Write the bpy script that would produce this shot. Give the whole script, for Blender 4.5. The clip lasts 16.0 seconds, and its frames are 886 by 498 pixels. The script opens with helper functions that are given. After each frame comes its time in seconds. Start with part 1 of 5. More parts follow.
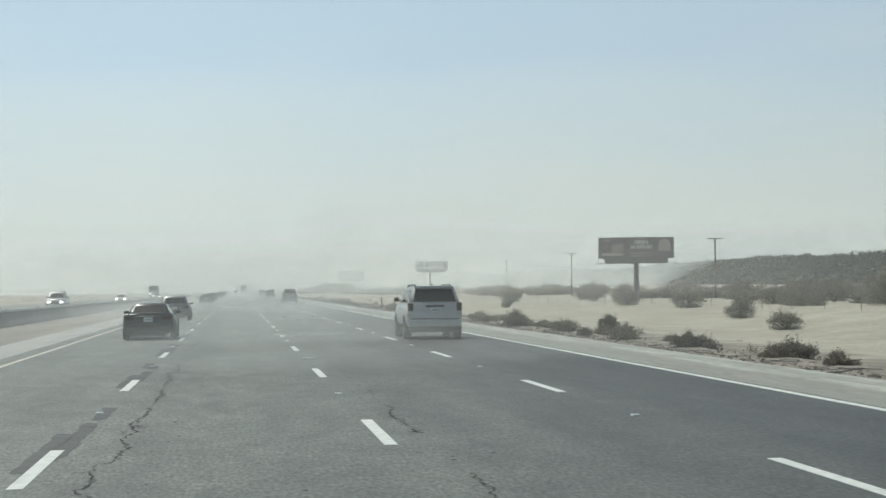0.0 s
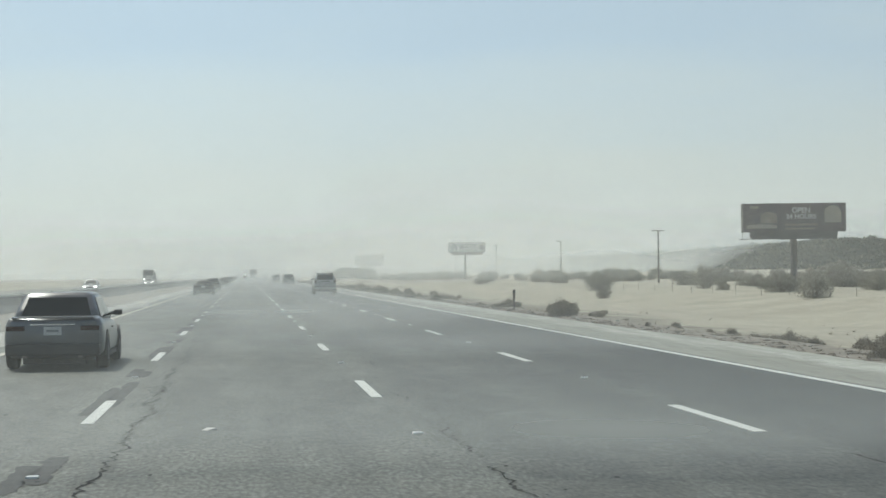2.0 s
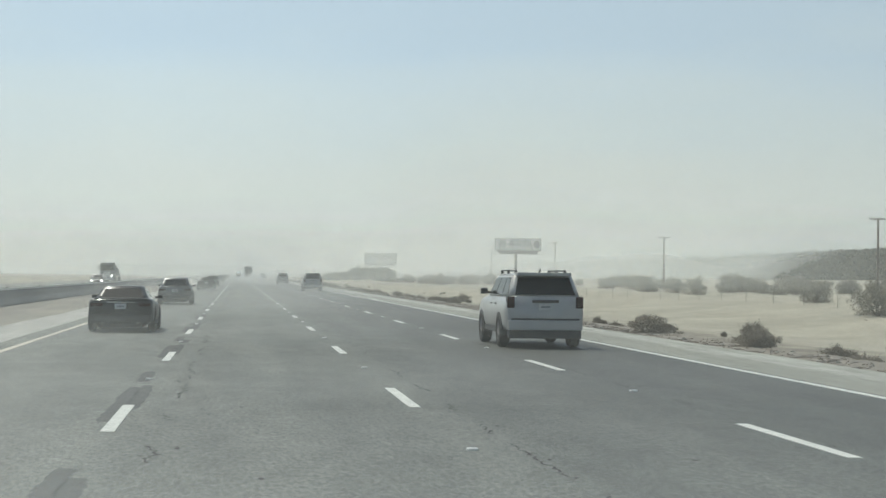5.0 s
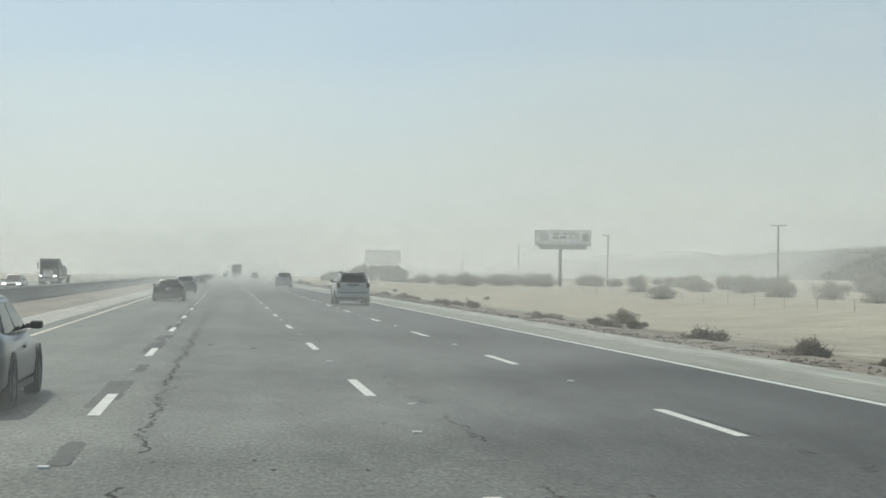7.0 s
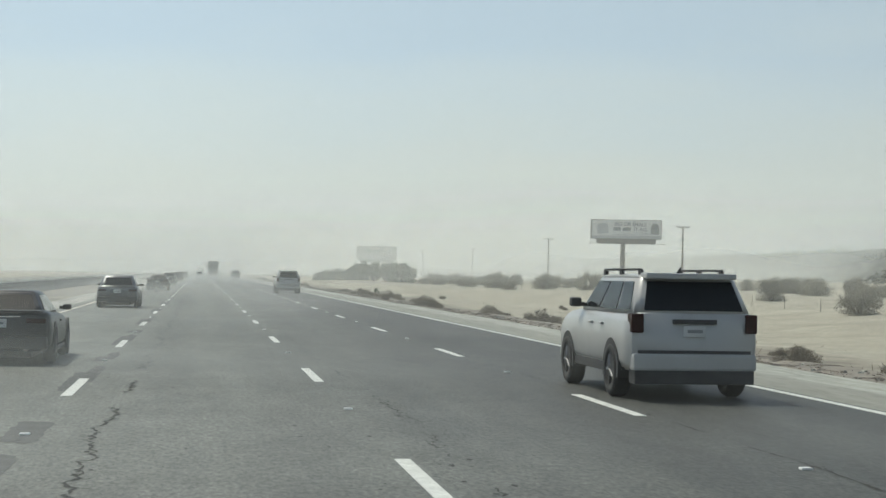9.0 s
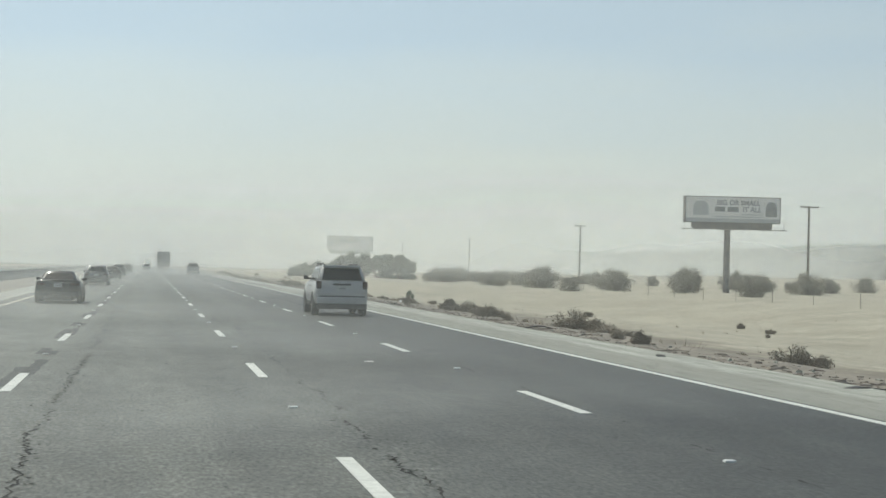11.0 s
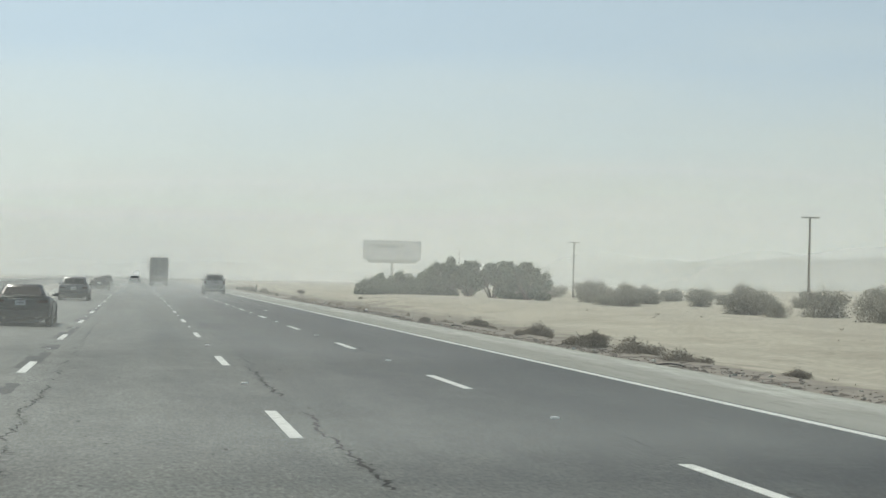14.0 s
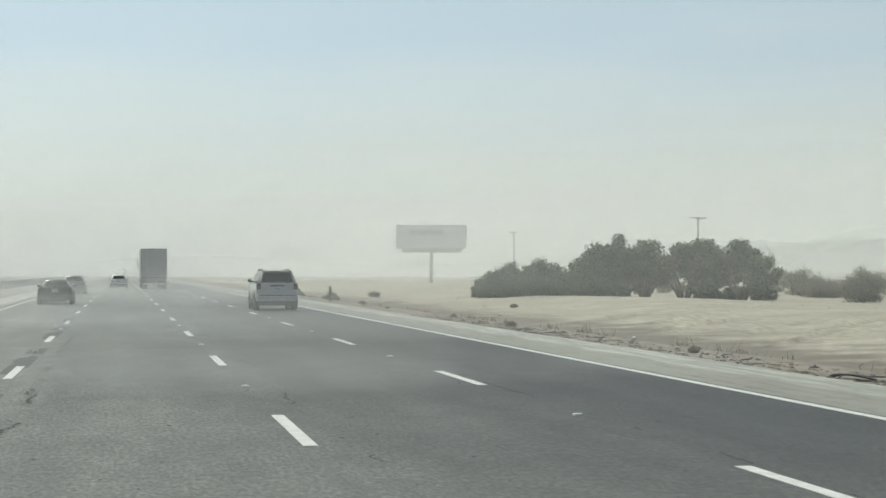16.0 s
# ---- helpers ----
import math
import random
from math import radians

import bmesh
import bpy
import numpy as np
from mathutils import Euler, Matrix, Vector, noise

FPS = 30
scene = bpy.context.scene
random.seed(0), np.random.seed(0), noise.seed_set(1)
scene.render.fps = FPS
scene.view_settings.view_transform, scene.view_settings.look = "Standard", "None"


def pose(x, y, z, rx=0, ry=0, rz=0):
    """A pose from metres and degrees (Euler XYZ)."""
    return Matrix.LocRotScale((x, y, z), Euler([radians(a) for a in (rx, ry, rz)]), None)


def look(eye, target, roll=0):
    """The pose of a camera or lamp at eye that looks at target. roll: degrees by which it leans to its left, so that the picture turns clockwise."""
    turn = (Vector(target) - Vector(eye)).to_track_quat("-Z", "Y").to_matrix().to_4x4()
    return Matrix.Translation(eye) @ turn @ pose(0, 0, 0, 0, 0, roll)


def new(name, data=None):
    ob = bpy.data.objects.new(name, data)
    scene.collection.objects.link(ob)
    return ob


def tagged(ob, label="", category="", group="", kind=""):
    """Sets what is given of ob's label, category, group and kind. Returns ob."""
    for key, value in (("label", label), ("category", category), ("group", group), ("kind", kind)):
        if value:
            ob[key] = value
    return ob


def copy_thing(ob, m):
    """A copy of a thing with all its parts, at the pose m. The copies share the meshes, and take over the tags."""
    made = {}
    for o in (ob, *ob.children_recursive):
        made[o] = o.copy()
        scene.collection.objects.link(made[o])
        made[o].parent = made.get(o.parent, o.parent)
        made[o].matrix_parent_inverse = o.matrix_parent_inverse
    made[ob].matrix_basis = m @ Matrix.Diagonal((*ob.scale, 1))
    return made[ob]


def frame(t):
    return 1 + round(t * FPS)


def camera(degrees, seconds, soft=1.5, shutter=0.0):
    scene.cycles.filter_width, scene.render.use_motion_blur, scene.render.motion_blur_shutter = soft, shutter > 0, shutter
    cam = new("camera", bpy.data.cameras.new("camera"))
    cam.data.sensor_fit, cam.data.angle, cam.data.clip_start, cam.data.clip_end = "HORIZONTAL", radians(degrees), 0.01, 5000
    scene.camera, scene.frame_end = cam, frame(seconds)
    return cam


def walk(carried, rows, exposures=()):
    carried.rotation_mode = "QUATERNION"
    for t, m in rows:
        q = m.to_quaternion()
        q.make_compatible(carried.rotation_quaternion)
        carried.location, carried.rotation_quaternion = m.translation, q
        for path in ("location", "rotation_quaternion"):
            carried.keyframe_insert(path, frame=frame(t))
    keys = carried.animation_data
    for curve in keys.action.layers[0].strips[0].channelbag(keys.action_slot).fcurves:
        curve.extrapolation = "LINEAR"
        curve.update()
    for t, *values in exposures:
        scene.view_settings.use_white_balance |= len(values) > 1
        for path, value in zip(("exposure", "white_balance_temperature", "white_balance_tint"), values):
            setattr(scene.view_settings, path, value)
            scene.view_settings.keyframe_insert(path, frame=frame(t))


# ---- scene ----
# Desert freeway on a dusty, windy day. y runs along the road, x to the right, z up.
cam = camera(29.6, 16.0, soft=1.5)

ROWS = [  # seconds, x, y, z, turn to the right, tilt up, lean
    (0.0, 0.14, -3.25, 1.74, 7.04, 1.32, -0.75),
    (0.5, 0.11, 13.03, 1.75, 6.88, 1.12, -0.73),
    (1.0, 0.05, 30.36, 1.73, 6.80, 0.95, -0.68),
    (1.5, 0.05, 47.63, 1.73, 6.73, 0.82, -0.74),
    (2.0, 0.03, 65.15, 1.72, 6.73, 0.82, -0.66),
    (2.5, -0.02, 83.62, 1.75, 6.84, 0.84, -0.63),
    (3.0, -0.12, 100.10, 1.76, 7.05, 0.89, -0.35),
    (3.5, -0.25, 117.36, 1.75, 7.15, 0.98, -0.09),
    (4.0, -0.37, 134.58, 1.72, 7.10, 1.02, 0.33),
    (4.5, -0.48, 152.06, 1.70, 6.94, 0.94, 0.59),
    (7.0, -0.27, 240.02, 1.75, 7.40, 0.88, 0.59),
    (7.5, -0.20, 258.83, 1.75, 7.57, 0.88, 0.42),
    (8.0, -0.16, 275.79, 1.71, 7.60, 0.91, 0.58),
    (10.5, 0.03, 365.70, 1.77, 9.65, 0.72, 1.34),
    (11.0, 0.01, 383.99, 1.76, 9.96, 0.68, 1.29),
    (11.5, 0.00, 402.41, 1.75, 9.97, 0.61, 1.28),
    (12.0, 0.01, 420.79, 1.74, 9.84, 0.52, 1.38),
    (12.5, 0.02, 439.02, 1.74, 9.83, 0.51, 1.52),
    (13.0, 0.07, 457.33, 1.70, 9.89, 0.67, 1.46),
    (13.5, 0.07, 476.05, 1.74, 10.17, 0.85, 1.46),
    (14.0, 0.08, 494.54, 1.75, 10.31, 1.08, 1.39),
    (14.5, 0.05, 513.12, 1.75, 10.51, 1.08, 0.94),
    (15.0, 0.04, 531.92, 1.74, 10.73, 0.97, 0.32),
    (15.5, 0.01, 550.70, 1.73, 10.86, 0.90, -0.02),
    (16.0, -0.03, 569.26, 1.73, 10.86, 0.80, 0.07),
]


def stand(x, y, z, turn, tilt, lean):
    a, b = radians(turn), radians(tilt)
    way = Vector((math.sin(a) * math.cos(b), math.cos(a) * math.cos(b), math.sin(b)))
    return look((x, y, z), Vector((x, y, z)) + 100 * way, lean)


walk(cam, [(r[0], stand(*r[1:])) for r in ROWS], [(0.0, 0.0, 6250, 0.0), (8.0, 0.0, 6400, 0.5), (11.0, 0.04, 6420, 0.5), (13.5, 0.03, 6450, 0.5), (16.0, 0.09, 6450, 0.5)])

# ---- world and sun ----
SUN_UP, SUN_TURN = 56.0, -35.0  # degrees above the horizon; to the left of straight ahead
sun_way = Vector((math.sin(radians(SUN_TURN)) * math.cos(radians(SUN_UP)),
                  math.cos(radians(SUN_TURN)) * math.cos(radians(SUN_UP)), math.sin(radians(SUN_UP))))


def make_world():
    w = bpy.data.worlds.new("dusty_sky")
    scene.world = w
    w.use_nodes = True
    nt = w.node_tree
    nt.nodes.clear()
    N, L = nt.nodes.new, nt.links.new
    sky = N("ShaderNodeTexSky")
    sky.sky_type, sky.sun_disc = "NISHITA", False
    sky.sun_elevation, sky.sun_rotation = radians(SUN_UP), radians(SUN_TURN)
    sky.air_density, sky.dust_density, sky.ozone_density = 1.0, 5.0, 1.0
    high = N("ShaderNodeBackground")
    L(sky.outputs[0], high.inputs[0])
    high.inputs[1].default_value = 0.10
    # the layer of blown dust: pale and thick at the horizon, thinning upwards
    tc = N("ShaderNodeTexCoord")
    sep = N("ShaderNodeSeparateXYZ")
    L(tc.outputs["Generated"], sep.inputs[0])
    cloud = N("ShaderNodeTexNoise")
    cloud.inputs["Scale"].default_value, cloud.inputs["Detail"].default_value = 5.0, 3.0
    stretch = N("ShaderNodeMapping")
    stretch.inputs["Scale"].default_value = (1.0, 1.0, 5.0)
    L(tc.outputs["Generated"], stretch.inputs[0])
    L(stretch.outputs[0], cloud.inputs["Vector"])
    wob = N("ShaderNodeMath")
    wob.operation = "MULTIPLY_ADD"
    L(cloud.outputs["Fac"], wob.inputs[0])
    wob.inputs[1].default_value, wob.inputs[2].default_value = 0.07, -0.035
    up = N("ShaderNodeMath")
    up.operation = "ADD"
    L(sep.outputs[2], up.inputs[0])
    L(wob.outputs[0], up.inputs[1])
    ramp = N("ShaderNodeValToRGB")
    ramp.color_ramp.interpolation = "B_SPLINE"
    e = ramp.color_ramp.elements
    e[0].position, e[0].color = 0.0, (0.740, 0.755, 0.730, 1)
    e[1].position, e[1].color = 0.45, (0.34, 0.47, 0.68, 1)
    for p, c in ((0.04, (0.722, 0.740, 0.722)), (0.085, (0.672, 0.728, 0.748)), (0.145, (0.600, 0.712, 0.840))):
        k = e.new(p)
        k.color = (*c, 1)
    L(up.outputs[0], ramp.inputs[0])
    low = N("ShaderNodeBackground")
    L(ramp.outputs[0], low.inputs[0])
    # the dust scatters more light on the sun's side
    aside = N("ShaderNodeMapRange")
    aside.inputs["From Min"].default_value, aside.inputs["From Max"].default_value = -0.05, 0.45
    aside.inputs["To Min"].default_value, aside.inputs["To Max"].default_value = 1.0, 0.80
    L(sep.outputs[0], aside.inputs["Value"])
    L(aside.outputs[0], low.inputs[1])
    fade = N("ShaderNodeMapRange")
    fade.inputs["From Min"].default_value, fade.inputs["From Max"].default_value = 0.20, 0.60
    L(sep.outputs[2], fade.inputs["Value"])
    mix = N("ShaderNodeMixShader")
    L(fade.outputs[0], mix.inputs[0])
    L(low.outputs[0], mix.inputs[1])
    L(high.outputs[0], mix.inputs[2])
    out = N("ShaderNodeOutputWorld")
    L(mix.outputs[0], out.inputs[0])


make_world()
scene.cycles.transparent_max_bounces = 104
sun = new("sun", bpy.data.lights.new("sun", "SUN"))
sun.data.energy, sun.data.angle, sun.data.color = 2.3, radians(1.5), (1.0, 0.96, 0.89)
sun.matrix_world = look(sun_way * 50, (0, 0, 0))


# ---- materials ----
def material(name, a, b=None, scale=2.0, rough=0.8, metal=0.0, bump=0.0, bump_scale=None, stretch=(1, 1, 1),
             fine=0.0, spec=0.5, coat=0.0, vary=0.0, local=False, leaf=0.0):
    """Two colours mixed by broad noise, fine grain on top, bump. stretch: the noise's scale along the axes."""
    m = bpy.data.materials.new(name)
    m.use_nodes = True
    nt = m.node_tree
    N, L = nt.nodes.new, nt.links.new
    bsdf = nt.nodes["Principled BSDF"]
    bsdf.inputs["Roughness"].default_value, bsdf.inputs["Metallic"].default_value = rough, metal
    bsdf.inputs["Specular IOR Level"].default_value = spec
    bsdf.inputs["Coat Weight"].default_value = coat
    bsdf.inputs["Coat Roughness"].default_value = 0.12
    b = b or tuple(0.82 * v for v in a)
    if local:
        src = N("ShaderNodeTexCoord").outputs["Object"]
    else:
        src = N("ShaderNodeNewGeometry").outputs["Position"]
    mp = N("ShaderNodeMapping")
    mp.inputs["Scale"].default_value = stretch
    L(src, mp.inputs[0])
    n1 = N("ShaderNodeTexNoise")
    n1.inputs["Scale"].default_value, n1.inputs["Detail"].default_value = scale, 6.0
    L(mp.outputs[0], n1.inputs["Vector"])
    r1 = N("ShaderNodeValToRGB")
    r1.color_ramp.elements[0].position, r1.color_ramp.elements[1].position = 0.32, 0.68
    r1.color_ramp.elements[0].color, r1.color_ramp.elements[1].color = (*a, 1), (*b, 1)
    L(n1.outputs["Fac"], r1.inputs[0])
    col = r1.outputs[0]
    n2 = N("ShaderNodeTexNoise")
    n2.inputs["Scale"].default_value, n2.inputs["Detail"].default_value = bump_scale or scale * 14, 3.0
    L(src, n2.inputs["Vector"])
    if fine:
        mr = N("ShaderNodeMapRange")
        mr.inputs["From Min"].default_value, mr.inputs["From Max"].default_value = 0.3, 0.7
        mr.inputs["To Min"].default_value, mr.inputs["To Max"].default_value = 1 - fine, 1 + fine
        L(n2.outputs["Fac"], mr.inputs["Value"])
        mu = N("ShaderNodeMix")
        mu.data_type, mu.blend_type = "RGBA", "MULTIPLY"
        mu.inputs["Factor"].default_value = 1.0
        L(col, mu.inputs["A"])
        L(mr.outputs[0], mu.inputs["B"])
        col = mu.outputs["Result"]
    if vary:
        oi = N("ShaderNodeObjectInfo")
        hv = N("ShaderNodeHueSaturation")
        mr2 = N("ShaderNodeMapRange")
        mr2.inputs["To Min"].default_value, mr2.inputs["To Max"].default_value = 1 - vary, 1 + vary
        L(oi.outputs["Random"], mr2.inputs["Value"])
        L(mr2.outputs[0], hv.inputs["Value"])
        L(col, hv.inputs["Color"])
        col = hv.outputs[0]
    L(col, bsdf.inputs["Base Color"])
    if leaf:  # light comes through
        tl, mx = N("ShaderNodeBsdfTranslucent"), N("ShaderNodeMixShader")
        L(col, tl.inputs[0])
        mx.inputs[0].default_value = leaf
        L(bsdf.outputs[0], mx.inputs[1])
        L(tl.outputs[0], mx.inputs[2])
        L(mx.outputs[0], nt.nodes["Material Output"].inputs[0])
    if bump:
        bp = N("ShaderNodeBump")
        bp.inputs["Strength"].default_value, bp.inputs["Distance"].default_value = bump, 0.02
        L(n2.outputs["Fac"], bp.inputs["Height"])
        L(bp.outputs[0], bsdf.inputs["Normal"])
    return m


def asphalt_material():
    m = material("asphalt", (0.119, 0.125, 0.107), (0.088, 0.094, 0.081), scale=0.8, rough=0.60, bump=0.35,
                 bump_scale=30.0, fine=0.30, stretch=(1.0, 0.10, 1.0), spec=0.4)
    nt = m.node_tree
    N, L = nt.nodes.new, nt.links.new
    bsdf = nt.nodes["Principled BSDF"]
    link = bsdf.inputs["Base Color"].links[0]
    col = link.from_socket
    # wheel paths and darker outer lanes, by the place across the road
    pos = N("ShaderNodeNewGeometry")
    sep = N("ShaderNodeSeparateXYZ")
    L(pos.outputs["Position"], sep.inputs[0])
    mr = N("ShaderNodeMapRange")
    mr.inputs["From Min"].default_value, mr.inputs["From Max"].default_value = -7.0, 12.0
    L(sep.outputs[0], mr.inputs["Value"])
    ramp = N("ShaderNodeValToRGB")
    ramp.color_ramp.interpolation = "EASE"
    e = ramp.color_ramp.elements
    e[0].position, e[0].color = 0.0, (1.25, 1.23, 1.17, 1)
    e[1].position, e[1].color = 1.0, (0.60, 0.61, 0.60, 1)
    for x, v in ((-4.6, 1.18), (-3.6, 1.28), (-2.7, 1.16), (-1.9, 1.24), (-0.9, 1.06), (0.0, 1.17), (0.9, 1.02), (1.9, 1.04),
                 (2.7, 0.84), (3.6, 0.88), (4.5, 0.70), (5.4, 0.68), (6.3, 0.50), (7.1, 0.56), (8.0, 0.46), (8.9, 0.50)):
        k = e.new((x + 7.0) / 19.0)
        k.color = (v, v, v * 1.005, 1)
    L(mr.outputs[0], ramp.inputs[0])
    blot = N("ShaderNodeTexNoise")
    blot.inputs["Scale"].default_value, blot.inputs["Detail"].default_value, blot.inputs["Roughness"].default_value = 7.0, 10.0, 0.85
    L(pos.outputs["Position"], blot.inputs["Vector"])
    bm_ = N("ShaderNodeMapRange")
    bm_.inputs["From Min"].default_value, bm_.inputs["From Max"].default_value = 0.30, 0.70
    bm_.inputs["To Min"].default_value, bm_.inputs["To Max"].default_value = 0.66, 1.30
    L(blot.outputs["Fac"], bm_.inputs["Value"])
    # darker along the middle stretch, strongest in the outer lanes
    along = N("ShaderNodeValToRGB")
    along.color_ramp.interpolation = "EASE"
    ea = along.color_ramp.elements
    ea[0].position, ea[0].color = 0.22, (0, 0, 0, 1)
    ea[1].position, ea[1].color = 0.80, (0, 0, 0, 1)
    for p in (0.32, 0.68):
        k = ea.new(p)
        k.color = (1, 1, 1, 1)
    my = N("ShaderNodeMath")
    my.operation = "DIVIDE"
    my.inputs[1].default_value = 900.0
    L(sep.outputs[1], my.inputs[0])
    L(my.outputs[0], along.inputs[0])
    across = N("ShaderNodeMapRange")
    across.inputs["From Min"].default_value, across.inputs["From Max"].default_value = -4.0, 6.0
    across.inputs["To Min"].default_value, across.inputs["To Max"].default_value = -0.04, 0.25
    L(sep.outputs[0], across.inputs["Value"])
    both = N("ShaderNodeMath")
    both.operation = "MULTIPLY"
    L(along.outputs[0], both.inputs[0])
    L(across.outputs[0], both.inputs[1])
    less = N("ShaderNodeMath")
    less.operation = "SUBTRACT"
    less.inputs[0].default_value = 1.0
    L(both.outputs[0], less.inputs[1])
    soft = []
    for scale, stretch, lo, hi in ((0.55, (1.0, 0.35, 1.0), 0.84, 1.15), (2.6, (1.0, 0.30, 1.0), 0.82, 1.18), (22.0, (1.0, 0.30, 1.0), 0.50, 1.50)):
        mp, nz, mr_ = N("ShaderNodeMapping"), N("ShaderNodeTexNoise"), N("ShaderNodeMapRange")
        mp.inputs["Scale"].default_value = stretch
        L(pos.outputs["Position"], mp.inputs[0])
        nz.inputs["Scale"].default_value, nz.inputs["Detail"].default_value, nz.inputs["Roughness"].default_value = scale, 5.0, 0.6
        L(mp.outputs[0], nz.inputs["Vector"])
        mr_.inputs["From Min"].default_value, mr_.inputs["From Max"].default_value = 0.33, 0.67
        mr_.inputs["To Min"].default_value, mr_.inputs["To Max"].default_value = lo, hi
        L(nz.outputs["Fac"], mr_.inputs["Value"])
        soft.append(mr_.outputs[0])
    for other in (ramp.outputs[0], bm_.outputs[0], less.outputs[0], *soft):
        mu = N("ShaderNodeMix")
        mu.data_type, mu.blend_type = "RGBA", "MULTIPLY"
        mu.inputs["Factor"].default_value = 1.0
        L(col, mu.inputs["A"])
        L(other, mu.inputs["B"])
        col = mu.outputs["Result"]
    L(col, bsdf.inputs["Base Color"])
    return m


def glass_material(name, tint, rough=0.05):
    m = bpy.data.materials.new(name)
    m.use_nodes = True
    b = m.node_tree.nodes["Principled BSDF"]
    b.inputs["Base Color"].default_value = (*tint, 1)
    b.inputs["Roughness"].default_value = rough
    b.inputs["Specular IOR Level"].default_value = 0.1
    return m


def glowing(name, colour, strength):
    m = bpy.data.materials.new(name)
    m.use_nodes = True
    b = m.node_tree.nodes["Principled BSDF"]
    b.inputs["Base Color"].default_value = (*colour, 1)
    b.inputs["Emission Color"].default_value = (*colour, 1)
    b.inputs["Emission Strength"].default_value = strength
    b.inputs["Roughness"].default_value = 0.2
    return m


ASPHALT = asphalt_material()
TAR = material("dark_patch", (0.038, 0.041, 0.038), (0.060, 0.064, 0.059), scale=3.0, rough=0.66, bump=0.4, bump_scale=30, fine=0.25)
CRACK = material("crack", (0.032, 0.033, 0.031), (0.05, 0.05, 0.047), scale=6.0, rough=0.95)
PAINT = material("road_paint_white", (0.66, 0.67, 0.62), (0.50, 0.51, 0.47), scale=5.0, rough=0.55, fine=0.12, bump_scale=45)
YELLOW = material("road_paint_yellow", (0.55, 0.505, 0.41), (0.45, 0.415, 0.34), scale=4.0, rough=0.6, fine=0.15, bump_scale=45)
STUD = material("stud_ceramic", (0.75, 0.75, 0.72), (0.6, 0.6, 0.57), scale=9.0, rough=0.3)
CONCRETE = material("shoulder_concrete", (0.400, 0.410, 0.358), (0.300, 0.308, 0.268), scale=1.3, rough=0.85, bump=0.2,
                    bump_scale=30, fine=0.18, stretch=(1, 0.12, 1))
INNER = material("inner_shoulder_concrete", (0.40, 0.395, 0.355), (0.30, 0.30, 0.272), scale=1.3, rough=0.85, bump=0.2,
                 bump_scale=30, fine=0.15, stretch=(1, 0.12, 1))
GRIT = material("shoulder_grit", (0.26, 0.238, 0.195), (0.175, 0.165, 0.14), scale=0.7, rough=0.9, bump=0.3, bump_scale=30,
                fine=0.18, stretch=(1, 0.15, 1))
DIRT = material("verge_dirt", (0.240, 0.214, 0.172), (0.155, 0.138, 0.113), scale=0.9, rough=0.95, bump=0.5, bump_scale=14, fine=0.25)
SAND = material("desert_sand", (0.362, 0.338, 0.262), (0.278, 0.258, 0.200), scale=0.22, rough=0.95, bump=0.32, bump_scale=3.4,
                fine=0.30)


def dirty_sand():
    """Brown dirt and gravel work into the sand beside the verge, in ragged patches."""
    nt = SAND.node_tree
    N, L = nt.nodes.new, nt.links.new
    bsdf = nt.nodes["Principled BSDF"]
    col = bsdf.inputs["Base Color"].links[0].from_socket
    pos = N("ShaderNodeNewGeometry")
    sep = N("ShaderNodeSeparateXYZ")
    L(pos.outputs["Position"], sep.inputs[0])
    nz = N("ShaderNodeTexNoise")
    nz.inputs["Scale"].default_value, nz.inputs["Detail"].default_value = 0.45, 7.0
    L(pos.outputs["Position"], nz.inputs["Vector"])
    far = N("ShaderNodeMapRange")
    far.inputs["From Min"].default_value, far.inputs["From Max"].default_value = 21.0, 31.0
    off, away = N("ShaderNodeMath"), N("ShaderNodeMath")  # distance from the middle of both carriageways
    off.operation, away.operation = "ADD", "ABSOLUTE"
    off.inputs[1].default_value = 8.0
    L(sep.outputs[0], off.inputs[0])
    L(off.outputs[0], away.inputs[0])
    far.inputs["To Min"].default_value, far.inputs["To Max"].default_value = 0.80, 0.0
    L(away.outputs[0], far.inputs["Value"])
    add = N("ShaderNodeMath")
    add.operation = "ADD"
    L(far.outputs[0], add.inputs[0])
    L(nz.outputs["Fac"], add.inputs[1])
    cut = N("ShaderNodeMapRange")
    cut.inputs["From Min"].default_value, cut.inputs["From Max"].default_value = 0.66, 0.98
    L(add.outputs[0], cut.inputs["Value"])
    mx = N("ShaderNodeMix")
    mx.data_type = "RGBA"
    L(cut.outputs[0], mx.inputs["Factor"])
    L(col, mx.inputs["A"])
    mx.inputs["B"].default_value = (0.150, 0.131, 0.102, 1)
    L(mx.outputs["Result"], bsdf.inputs["Base Color"])


